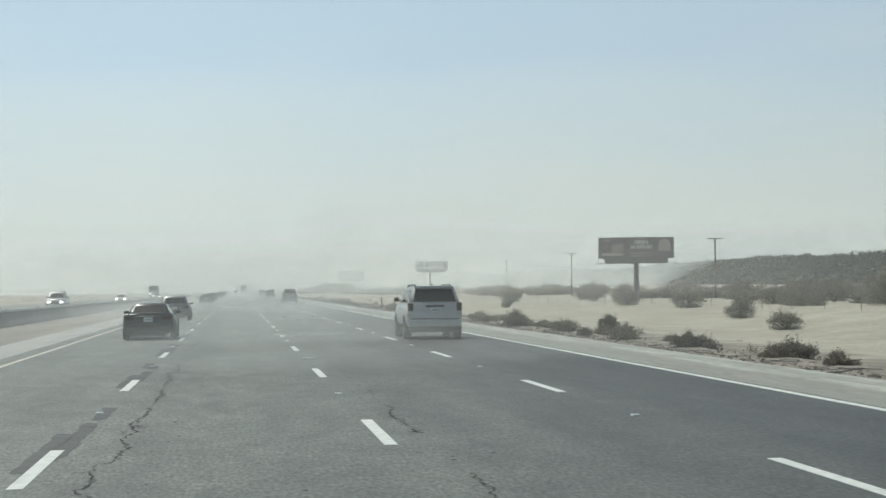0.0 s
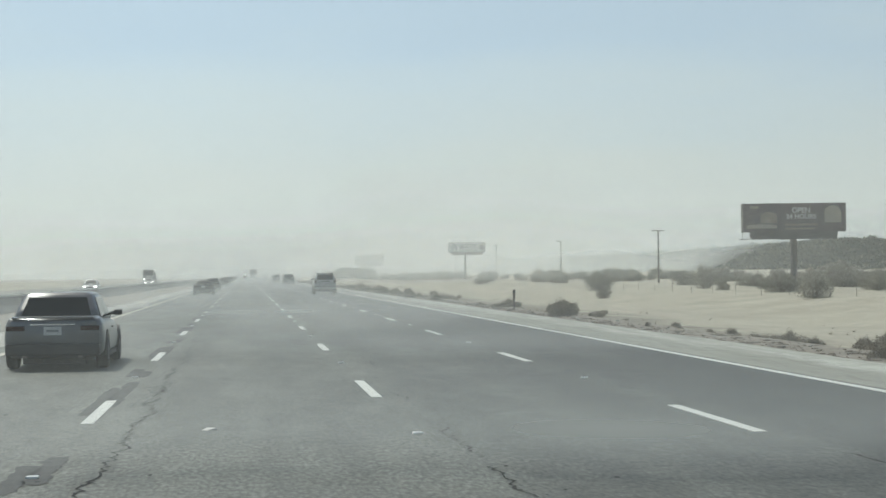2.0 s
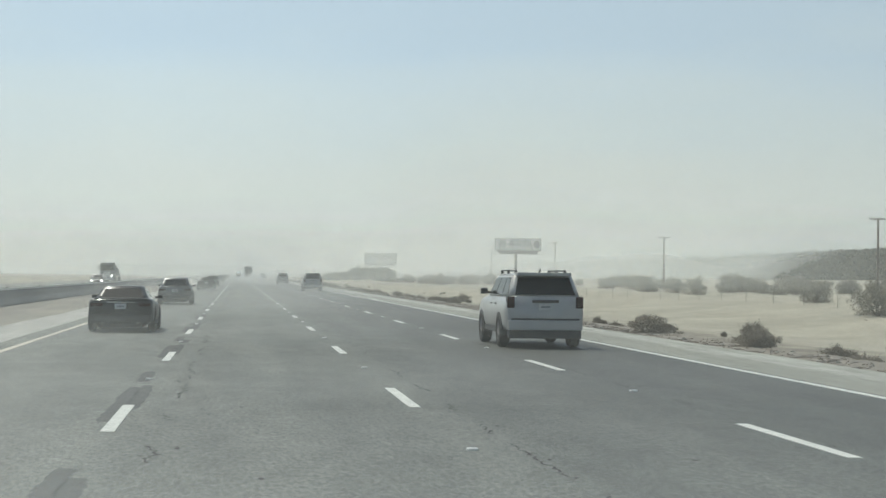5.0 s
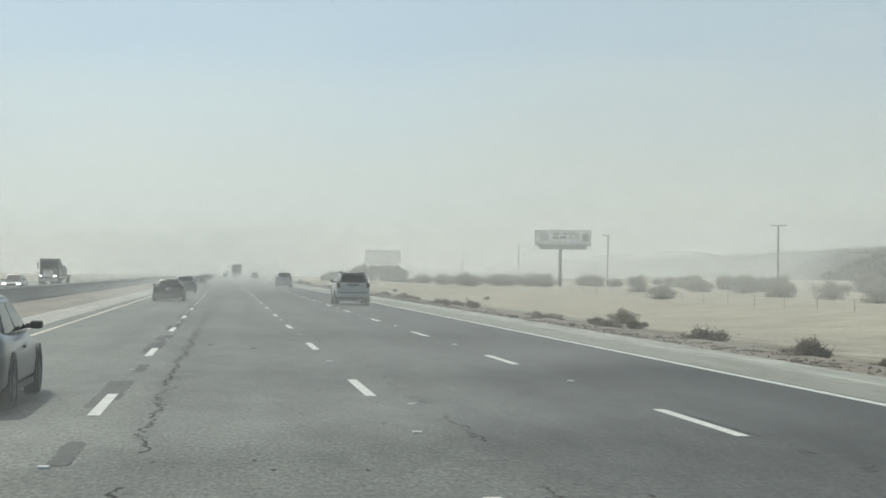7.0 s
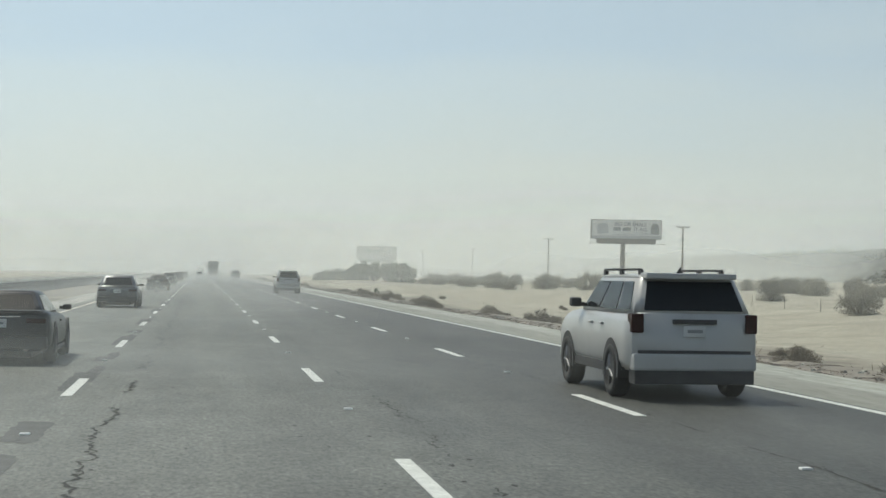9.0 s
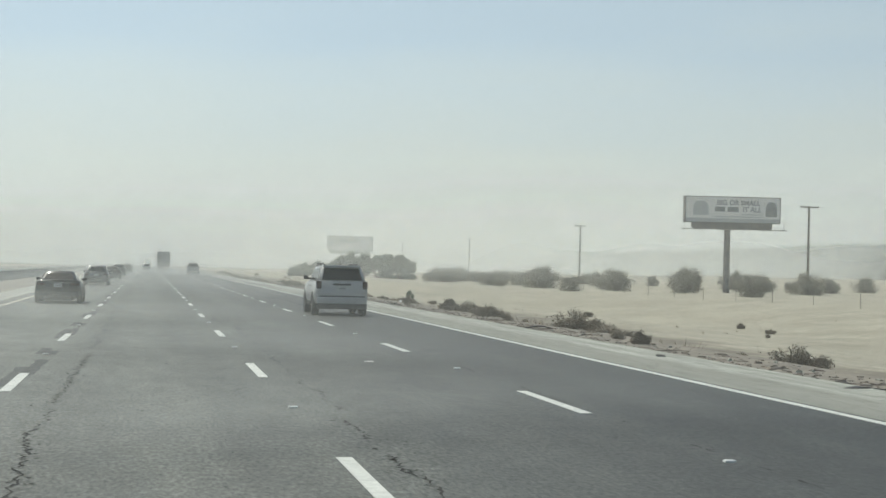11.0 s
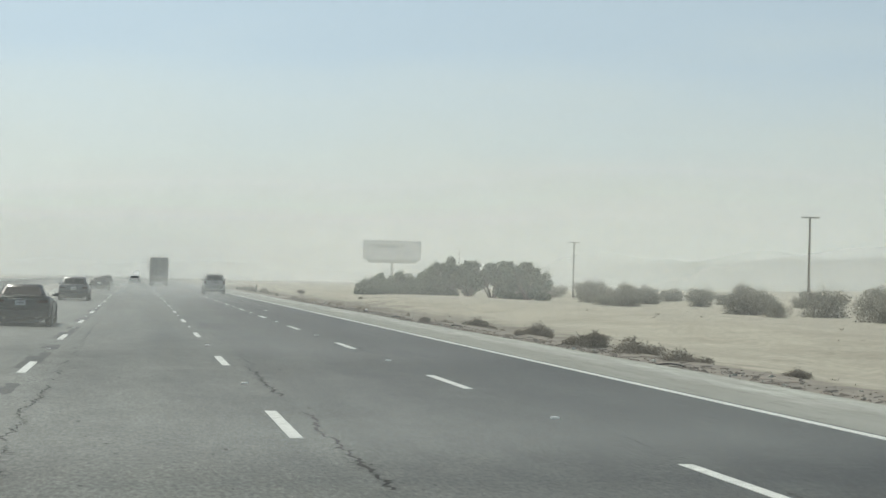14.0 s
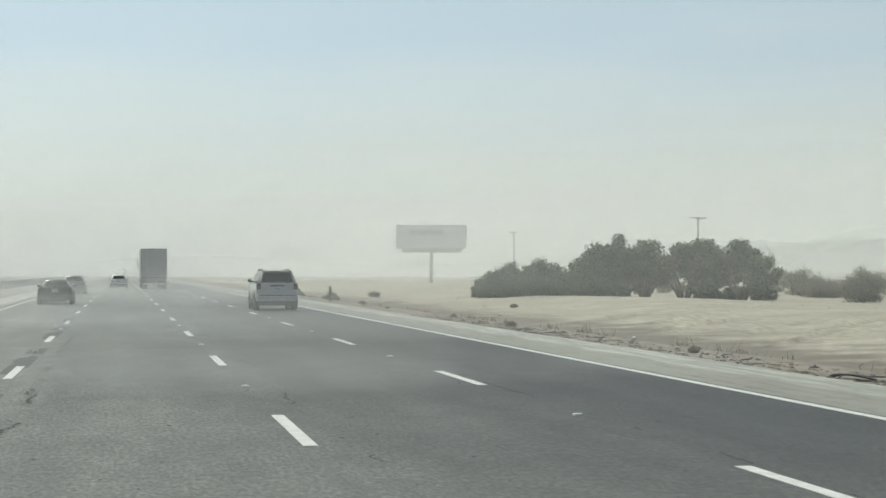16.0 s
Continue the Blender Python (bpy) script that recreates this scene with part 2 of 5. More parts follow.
def streaky_shoulder():
    """Dirt dragged along the shoulder in long ragged streaks."""
    nt = CONCRETE.node_tree
    N, L = nt.nodes.new, nt.links.new
    bsdf = nt.nodes["Principled BSDF"]
    col = bsdf.inputs["Base Color"].links[0].from_socket
    pos = N("ShaderNodeNewGeometry")
    sep, wob, add, band, mb = N("ShaderNodeSeparateXYZ"), N("ShaderNodeTexNoise"), N("ShaderNodeMath"), N("ShaderNodeMapRange"), N("ShaderNodeMix")
    L(pos.outputs["Position"], sep.inputs[0])
    wob.inputs["Scale"].default_value, wob.inputs["Detail"].default_value = 0.35, 4.0
    L(pos.outputs["Position"], wob.inputs["Vector"])
    add.operation = "ADD"
    L(sep.outputs[0], add.inputs[0])
    L(wob.outputs["Fac"], add.inputs[1])
    band.inputs["From Min"].default_value, band.inputs["From Max"].default_value = 10.75, 11.05
    band.inputs["To Min"].default_value, band.inputs["To Max"].default_value = 0.75, 0.0
    L(add.outputs[0], band.inputs["Value"])
    mb.data_type = "RGBA"
    mb.inputs["B"].default_value = (0.205, 0.208, 0.178, 1)
    L(band.outputs[0], mb.inputs["Factor"])
    L(col, mb.inputs["A"])
    col = mb.outputs["Result"]
    for scale, stretch, lo, hi, tone in ((3.2, (1.0, 0.045, 1.0), 0.45, 0.55, (0.190, 0.190, 0.160)),
                                         (6.0, (1.0, 0.16, 1.0), 0.53, 0.62, (0.120, 0.116, 0.098)),
                                         (2.6, (1.0, 0.10, 1.0), 0.60, 0.70, (0.36, 0.352, 0.31))):
        mp, nz, cut, mx = N("ShaderNodeMapping"), N("ShaderNodeTexNoise"), N("ShaderNodeMapRange"), N("ShaderNodeMix")
        mp.inputs["Scale"].default_value = stretch
        mp.inputs["Location"].default_value = (scale * 7.0, 0, 0)
        L(pos.outputs["Position"], mp.inputs[0])
        nz.inputs["Scale"].default_value, nz.inputs["Detail"].default_value, nz.inputs["Roughness"].default_value = scale, 8.0, 0.68
        L(mp.outputs[0], nz.inputs["Vector"])
        cut.inputs["From Min"].default_value, cut.inputs["From Max"].default_value = lo, hi
        cut.inputs["To Max"].default_value = 0.5
        L(nz.outputs["Fac"], cut.inputs["Value"])
        mx.data_type = "RGBA"
        L(cut.outputs[0], mx.inputs["Factor"])
        L(col, mx.inputs["A"])
        mx.inputs["B"].default_value = (*tone, 1)
        col = mx.outputs["Result"]
    L(col, bsdf.inputs["Base Color"])


dirty_sand()
streaky_shoulder()
BARRIER = material("barrier_concrete", (0.235, 0.232, 0.218), (0.18, 0.178, 0.168), scale=0.8, rough=0.88, bump=0.2, bump_scale=22,
                   fine=0.12, stretch=(1, 0.3, 1.5))
HILL = material("hill_scrub", (0.020, 0.023, 0.018), (0.030, 0.033, 0.026), scale=0.05, rough=0.95, fine=0.25, bump_scale=0.6, spec=0.05)
STEEL_DARK = material("weathered_steel", (0.16, 0.145, 0.13), (0.11, 0.10, 0.095), scale=1.2, rough=0.65, metal=0.3, fine=0.1)
POLE_WOOD = material("pole_wood", (0.135, 0.108, 0.085), (0.09, 0.072, 0.058), scale=3.0, rough=0.9, fine=0.2, stretch=(1, 1, 0.1))
INSULATOR = material("insulator", (0.30, 0.30, 0.29), rough=0.3)
FACE_DARK = material("billboard_sheet_dark", (0.105, 0.085, 0.085), (0.135, 0.105, 0.10), scale=0.5, rough=0.5)
FACE_PALE = material("billboard_sheet_pale", (0.80, 0.78, 0.74), (0.74, 0.72, 0.69), scale=0.4, rough=0.5)
FACE_GREY = material("billboard_sheet_grey", (0.46, 0.47, 0.46), (0.40, 0.41, 0.40), scale=0.3, rough=0.55)
AD_WHITE = material("ad_print_white", (0.62, 0.60, 0.56), rough=0.5)
AD_GOLD = material("ad_print_gold", (0.38, 0.34, 0.27), (0.32, 0.285, 0.23), rough=0.5)
AD_BROWN = material("ad_print_brown", (0.21, 0.165, 0.13), (0.29, 0.25, 0.20), scale=1.2, rough=0.5)
AD_SLATE = material("ad_print_slate", (0.16, 0.17, 0.18), (0.22, 0.22, 0.22), scale=1.0, rough=0.5)
LEAF_DRY = material("leaf_dry", (0.33, 0.29, 0.225), (0.235, 0.205, 0.16), scale=2.5, rough=0.9, vary=0.25, leaf=0.45)
LEAF_SHRUB = material("leaf_shrub", (0.270, 0.240, 0.190), (0.190, 0.170, 0.136), scale=2.5, rough=0.9, vary=0.25, leaf=0.45)
LEAF_GREY = material("leaf_greygreen", (0.255, 0.242, 0.190), (0.200, 0.190, 0.150), scale=1.2, rough=0.85, vary=0.2, leaf=0.45)
LEAF_RIDGE = material("leaf_ridge", (0.085, 0.092, 0.070), (0.062, 0.068, 0.052), scale=0.2, rough=0.9, spec=0.1, leaf=0.45)
LEAF_TREE = material("leaf_tree", (0.116, 0.148, 0.090), (0.086, 0.110, 0.066), scale=0.8, rough=0.75, vary=0.12, leaf=0.4)
STEM = material("stem", (0.19, 0.16, 0.125), (0.14, 0.118, 0.095), scale=4.0, rough=0.95)
RUBBER = material("rubber", (0.022, 0.022, 0.023), (0.032, 0.031, 0.030), scale=6.0, rough=0.85, local=True)
RIM = material("rim_alloy", (0.14, 0.14, 0.145), rough=0.35, metal=0.8, local=True)
PLASTIC = material("black_plastic", (0.028, 0.028, 0.030), (0.040, 0.039, 0.038), scale=5.0, rough=0.6, local=True)
CHROME = material("chrome", (0.6, 0.6, 0.6), rough=0.2, metal=1.0, local=True)
PAINT_WHITE = material("car_paint_white", (0.40, 0.397, 0.380), (0.345, 0.342, 0.327), scale=1.6, rough=0.35, coat=0.4, local=True)
PAINT_CLEAN = material("car_paint_clean_white", (0.76, 0.76, 0.74), (0.70, 0.70, 0.68), scale=1.6, rough=0.35, coat=0.5, local=True)
PAINT_BLACK = material("car_paint_black", (0.014, 0.016, 0.019), (0.022, 0.023, 0.026), scale=1.5, rough=0.38, spec=0.3, coat=0.15, local=True)
PAINT_GREY = material("car_paint_grey", (0.13, 0.135, 0.14), (0.105, 0.108, 0.112), scale=1.5, rough=0.32, metal=0.35, coat=0.4, local=True)
PAINT_SILVER = material("car_paint_silver", (0.42, 0.42, 0.41), (0.36, 0.36, 0.35), scale=1.5, rough=0.32, metal=0.4, coat=0.4, local=True)
TRAILER = material("trailer_panel", (0.30, 0.30, 0.285), (0.25, 0.25, 0.238), scale=0.7, rough=0.55, local=True, fine=0.08)
GLASS = glass_material("dark_glass", (0.012, 0.016, 0.019))
LAMP_RED = glass_material("lamp_red", (0.030, 0.009, 0.009), 0.25)
LAMP_CLEAR = glass_material("lamp_clear", (0.65, 0.65, 0.62), 0.1)
LITTER = material("litter_paper", (0.62, 0.61, 0.58), (0.5, 0.49, 0.46), scale=6, rough=0.8)
TWIG = material("twig_litter", (0.27, 0.235, 0.19), (0.15, 0.13, 0.11), scale=1.5, rough=0.95)
SKID = material("skid_rubber", (0.018, 0.019, 0.019), (0.034, 0.036, 0.035), scale=2.0, rough=0.7, fine=0.25, bump_scale=30)
HEADLIGHT = glowing("headlight_on", (1.0, 0.97, 0.90), 6.0)
PLATE = material("plate", (0.55, 0.55, 0.53), rough=0.5, local=True)


def dust_material(name, amount, top, reach, inner=0.0):
    """Airborne dust, seen through: thickest a little over the ground, thinning upwards and to its ends. inner: clear over the road."""
    m = bpy.data.materials.new(name)
    m.use_nodes = True
    nt = m.node_tree
    nt.nodes.clear()
    N, L = nt.nodes.new, nt.links.new

    def calc(op, a, b=None, clamp=False):
        n = N("ShaderNodeMath")
        n.operation, n.use_clamp = op, clamp
        for i, v in enumerate((a, b)):
            if v is None:
                continue
            if isinstance(v, (int, float)):
                n.inputs[i].default_value = v
            else:
                L(v, n.inputs[i])
        return n.outputs[0]
    pos = N("ShaderNodeNewGeometry").outputs["Position"]
    sep = N("ShaderNodeSeparateXYZ")
    L(pos, sep.inputs[0])
    x, z = sep.outputs[0], sep.outputs[2]
    ax = calc("ABSOLUTE", x)
    low = calc("DIVIDE", z, 0.8, True)
    high = calc("SUBTRACT", 1.0, calc("DIVIDE", calc("SUBTRACT", z, min(1.6, top * 0.5)), top, True))
    ends = calc("SUBTRACT", 1.0, calc("DIVIDE", calc("SUBTRACT", ax, reach * 0.6), reach * 0.4, True))
    nz = N("ShaderNodeTexNoise")
    nz.inputs["Scale"].default_value, nz.inputs["Detail"].default_value = 0.02, 0.5
    L(pos, nz.inputs["Vector"])
    lump = calc("MULTIPLY_ADD", nz.outputs["Fac"], 0.9)
    lump.node.inputs[2].default_value = 0.45
    if inner:  # only beside the road
        ends = calc("MULTIPLY", ends, calc("DIVIDE", calc("SUBTRACT", ax, inner), inner * 0.9, True))
    else:
        high = calc("MULTIPLY", high, high)
    f = calc("MULTIPLY", calc("MULTIPLY", low, high), calc("MULTIPLY", ends, lump))
    f = calc("MULTIPLY", f, amount, True)
    df, tl, tr = N("ShaderNodeBsdfDiffuse"), N("ShaderNodeBsdfTranslucent"), N("ShaderNodeBsdfTransparent")
    for n in (df, tl):
        n.inputs[0].default_value = (0.845, 0.868, 0.84, 1)
    body, out, mx = N("ShaderNodeMixShader"), N("ShaderNodeOutputMaterial"), N("ShaderNodeMixShader")
    body.inputs[0].default_value = 0.68
    L(df.outputs[0], body.inputs[1])
    L(tl.outputs[0], body.inputs[2])
    L(f, mx.inputs[0])
    L(tr.outputs[0], mx.inputs[1])
    L(body.outputs[0], mx.inputs[2])
    L(mx.outputs[0], out.inputs[0])
    return m


def haze_material(name, low):
    """Thin dust in the air along the road, thinning upwards and over the desert. low: the drift that creeps over the lanes."""
    m = bpy.data.materials.new(name)
    m.use_nodes = True
    nt = m.node_tree
    nt.nodes.clear()
    N, L = nt.nodes.new, nt.links.new

    def calc(op, a, b=None, c=None):
        n = N("ShaderNodeMath")
        n.operation = op
        for i, v in enumerate((a, b, c)):
            if v is None:
                continue
            if isinstance(v, (int, float)):
                n.inputs[i].default_value = v
            else:
                L(v, n.inputs[i])
        return n.outputs[0]

    def step(v, lo, hi, a, b):
        n = N("ShaderNodeMapRange")
        n.interpolation_type = "SMOOTHSTEP"
        for k, q in zip(("From Min", "From Max", "To Min", "To Max"), (lo, hi, a, b)):
            n.inputs[k].default_value = q
        L(v, n.inputs["Value"])
        return n.outputs[0]
    pos = N("ShaderNodeNewGeometry").outputs["Position"]
    sep = N("ShaderNodeSeparateXYZ")
    L(pos, sep.inputs[0])
    x, y, z = sep.outputs
    along = N("ShaderNodeValToRGB")
    table = LOW_DUST if low else HAZE
    e = along.color_ramp.elements
    e[0].position, e[0].color = 0.0, (table[0][1],) * 3 + (1,)
    e[1].position, e[1].color = 1.0, (table[-1][1],) * 3 + (1,)
    for at, v in table[1:-1]:
        e.new(at / 1000).color = (v, v, v, 1)
    L(calc("DIVIDE", y, 1000.0), along.inputs[0])
    side = calc("ABSOLUTE", calc("ADD", x, 2.0))
    mp, n1 = N("ShaderNodeMapping"), N("ShaderNodeTexNoise")
    mp.inputs["Scale"].default_value = (0.6, 1.0, 1.6)
    L(pos, mp.inputs[0])
    n1.inputs["Scale"].default_value, n1.inputs["Detail"].default_value = (0.16, 3.0) if low else (0.035, 2.0)
    L(mp.outputs[0], n1.inputs["Vector"])
    lump = step(n1.outputs["Fac"], 0.32, 0.68, 0.25 if low else 0.6, 1.75 if low else 1.4)
    if low:
        body_ = calc("MULTIPLY", calc("EXPONENT", calc("DIVIDE", z, -0.55)), step(side, 4.5, 15.0, 1.0, 0.15))
        body_ = calc("MULTIPLY", calc("MULTIPLY", body_, step(z, 0.0, 0.45, 0.0, 0.185)), step(z, 1.6, 2.9, 1.0, 0.0))
    else:
        body_ = calc("MULTIPLY", step(side, 65.0, 115.0, 1.0, 0.07), step(z, 5.0, 26.0, 1.0, 0.0))
        gust = calc("MULTIPLY", calc("MULTIPLY", step(x, 9.0, 24.0, 0.0, GUST), step(x, 42.0, 58.0, 1.0, 0.0)), calc("MULTIPLY", step(y, 280.0, 300.0, 0.0, 1.0), step(y, 352.0, 368.0, 1.0, 0.0)))
        body_ = calc("MULTIPLY", calc("MULTIPLY", body_, calc("ADD", gust, 1.0)), step(z, 0.0, 1.3, 0.0, 0.155))
    f = calc("MULTIPLY", calc("MULTIPLY", body_, lump), along.outputs[0])
    hole = calc("MAXIMUM", calc("SUBTRACT", calc("ABSOLUTE", calc("ADD", x, 0.125)), 0.525), calc("MAXIMUM", calc("SUBTRACT", z, 2.1), calc("SUBTRACT", 1.4, z)))
    f = calc("MULTIPLY", f, step(hole, 0.0, 0.4, 0.0, 1.0))
    df, tl, tr = N("ShaderNodeBsdfDiffuse"), N("ShaderNodeBsdfTranslucent"), N("ShaderNodeBsdfTransparent")
    for n in (df, tl):
        n.inputs[0].default_value = (0.862, 0.875, 0.835, 1)
    body, out, mx = N("ShaderNodeMixShader"), N("ShaderNodeOutputMaterial"), N("ShaderNodeMixShader")
    body.inputs[0].default_value = 0.68
    L(df.outputs[0], body.inputs[1])
    L(tl.outputs[0], body.inputs[2])
    L(f, mx.inputs[0])
    L(tr.outputs[0], mx.inputs[1])
    L(body.outputs[0], mx.inputs[2])
    L(mx.outputs[0], out.inputs[0])
    return m


HAZE = ((0, 0.22), (225, 0.22), (300, 0.24), (520, 0.24), (580, 0.40), (690, 0.50), (740, 0.66), (1000, 0.90))  # along the road
GUST = 5.0  # a thicker swirl over the desert beside the middle of the way
LOW_DUST = ((0, 0.7), (45, 1.9), (90, 2.1), (150, 2.1), (220, 1.6), (300, 1.3), (450, 1.4), (560, 1.5), (640, 1.8), (1000, 1.9))
DUST_HAZE = haze_material("haze", False)
DUST_LOW = haze_material("low_drift", True)
DUST_RIDGE = dust_material("ridge_dust", 0.40, 34.0, 520.0, 70.0)
DUST_WALL = dust_material("dust_wall", 0.36, 30.0, 215.0)


# ---- mesh helpers ----
def part(name, bm, mat, parent=None, label="", smooth=False, m=None):
    """One bmesh as one mesh object, under a thing or a part."""
    me = bpy.data.meshes.new(name)
    bm.to_mesh(me)
    bm.free()
    me.materials.append(mat)
    if smooth:
        for p in me.polygons:
            p.use_smooth = True
    ob = new(name, me)
    if parent is not None:
        ob.parent = parent
    if m is not None:
        ob.matrix_basis = m
    if label:
        tagged(ob, label)
    return ob


def thing(name, x, y, z, label, category, group="", turn=0.0):
    ob = new(name)
    ob.matrix_basis = pose(x, y, z, 0, 0, turn)
    return tagged(ob, label, category, group)


def box(bm, x0, x1, y0, y1, z0, z1, bevel=0.0):
    vs = [bm.verts.new((x, y, z)) for z in (z0, z1) for y in (y0, y1) for x in (x0, x1)]
    fs = [bm.faces.new([vs[i] for i in q]) for q in ((0, 2, 3, 1), (4, 5, 7, 6), (0, 1, 5, 4), (2, 6, 7, 3), (0, 4, 6, 2), (1, 3, 7, 5))]
    if bevel:
        es = list({e for f in fs for e in f.edges})
        bmesh.ops.bevel(bm, geom=es, offset=bevel, segments=2, affect="EDGES", profile=0.6)
    return bm


def boxes(*rows, bevel=0.0):
    bm = bmesh.new()
    for r in rows:
        box(bm, *r, bevel=bevel)
    return bm


def tube(bm, a, b, r0, r1, n=8, cap=True):
    """A tapered round bar from a to b."""
    a, b = Vector(a), Vector(b)
    w = (b - a).normalized()
    u = w.orthogonal().normalized()
    v = w.cross(u)
    rings = []
    for p, r in ((a, r0), (b, r1)):
        rings.append([bm.verts.new(p + r * (math.cos(6.28318 * i / n) * u + math.sin(6.28318 * i / n) * v)) for i in range(n)])
    for i in range(n):
        bm.faces.new((rings[0][i], rings[0][(i + 1) % n], rings[1][(i + 1) % n], rings[1][i]))
    if cap:
        bm.faces.new(rings[0][::-1])
        bm.faces.new(rings[1])
    return bm


def loft(bm, sections):
    """Closed rings of equal length, bridged in turn and capped."""
    rings = [[bm.verts.new(p) for p in s] for s in sections]
    n = len(rings[0])
    for a, b in zip(rings, rings[1:]):
        for i in range(n):
            bm.faces.new((a[i], a[(i + 1) % n], b[(i + 1) % n], b[i]))
    bm.faces.new(rings[0][::-1])
    bm.faces.new(rings[-1])
    bmesh.ops.recalc_face_normals(bm, faces=bm.faces)
    return bm


def strip(x0, x1, y0, y1, z0, z1, step=12.0, wander=0.0):
    """A long slab along the road, cut in lengths, with slightly wandering edges."""
    bm = bmesh.new()
    n = max(1, int((y1 - y0) / step))
    rows = []
    for i in range(n + 1):
        y = y0 + (y1 - y0) * i / n
        a = x0 + wander * noise.noise((x0 * 3.1, y * 0.09, 1.0))
        b = x1 + wander * noise.noise((x1 * 3.1, y * 0.11, 5.0))
        rows.append([bm.verts.new(p) for p in ((a, y, z0), (b, y, z0), (b, y, z1), (a, y, z1))])
    for a, b in zip(rows, rows[1:]):
        for i in range(4):
            bm.faces.new((a[i], a[(i + 1) % 4], b[(i + 1) % 4], b[i]))
    bm.faces.new(rows[0][::-1])
    bm.faces.new(rows[-1])
    bmesh.ops.recalc_face_normals(bm, faces=bm.faces)
    return bm


# ---- ground, road and verges ----
ROAD_FROM, ROAD_TO = -60.0, 1700.0
LINE_X = (-1.83, 1.83, 5.43)
LINE_OFF = (-2.65, 0.71, 9.27)
EDGE_X, YELLOW_X = 8.86, -5.42
CYCLE, DASH = 14.63, 3.66


def ground_height(x, y):
    if -34.0 < x < 11.6:
        return -0.16
    d = x - 11.6 if x > 0 else -34.0 - x
    h = -0.14 - 0.30 * min(1.0, d / 4.0)
    swell = noise.noise((x * 0.035, y * 0.016, 0.3)) * 0.55 + noise.noise((x * 0.11, y * 0.05, 7.3)) * 0.20
    h += swell * min(1.0, d / 14.0)
    if x > 0:  # a shallow trough beside the first stretch, a wind-blown bank along the later one
        late = max(0.0, min(1.0, (y - 530.0) / 70.0))
        late = late * late * (3 - 2 * late)
        h -= 1.55 * math.exp(-((x - 37.0) / 13.0) ** 2) * (1 - late)
        h += 0.55 * math.exp(-((x - 33.0) / 9.0) ** 2) * late
        h += 0.004 * max(0.0, d - 60.0) + 1.5 * math.exp(-((x - 165.0) / 40.0) ** 2)  # rising to a low dune
    return h


def build_ground():
    xs = [-4500, -2500, -1200, -600, -320, -200, -120, -80, -55, -42, -36, -34.0, -20, -8, 3, 11.6, 12.4, 13.4, 14.6, 16, 18, 20.5, 23, 26, 29, 32,
          35, 38, 42, 46, 50, 55, 60, 66, 72, 80, 90, 105, 120, 135, 150, 165, 180, 200, 225, 260, 320, 450, 700, 1200, 2500, 4500]
    ys = [-1500, -500, -200, -100] + [-60 + 6.0 * i for i in range(170)] + [970 + 30 * i for i in range(1, 30)] + [2000, 2500, 3300, 4500]
    bm = bmesh.new()
    grid = [[bm.verts.new((x, y, ground_height(x, y))) for x in xs] for y in ys]
    for a, b in zip(grid, grid[1:]):
        for i in range(len(xs) - 1):
            bm.faces.new((a[i], a[i + 1], b[i + 1], b[i]))
    ob = part("ground", bm, SAND, smooth=True)
    tagged(ob, "pale wind-rippled desert sand on both sides of the freeway", "sand", kind="structure")


build_ground()
road = part("road", strip(-6.05, 9.04, ROAD_FROM, ROAD_TO, -0.30, 0.0), ASPHALT)
tagged(road, "grey worn asphalt freeway with four lanes and drifting dust", "road", kind="structure")
far_road = part("road_opposite", strip(-31.0, -14.2, ROAD_FROM, ROAD_TO, -0.30, -0.02), ASPHALT)
tagged(far_road, "opposite asphalt carriageway beyond the concrete median barrier", "road", kind="structure")
shoulder = part("pavement_shoulder", strip(9.03, 11.55, ROAD_FROM, ROAD_TO, -0.32, -0.012, 4.0, 0.10), CONCRETE)
tagged(shoulder, "pale dusty paved shoulder beside the white edge line", "shoulder", kind="structure")
verge = part("verge", strip(11.40, 13.5, ROAD_FROM, ROAD_TO, -0.55, -0.075, 2.0, 0.55), DIRT)
tagged(verge, "brown gravelly dirt verge littered with dry twigs", "verge", kind="structure")
inner_shoulder = part("pavement_inner_shoulder", strip(-7.65, -6.03, ROAD_FROM, ROAD_TO, -0.32, -0.010, 4.0, 0.12), INNER)
tagged(inner_shoulder, "pale paved inner shoulder left of the yellow line", "shoulder", kind="structure")
median = part("median", strip(-14.3, -7.55, ROAD_FROM, ROAD_TO, -0.45, -0.035, 4.0, 0.3), GRIT)
tagged(median, "sandy gravel median in front of the concrete barrier", "median", kind="structure")


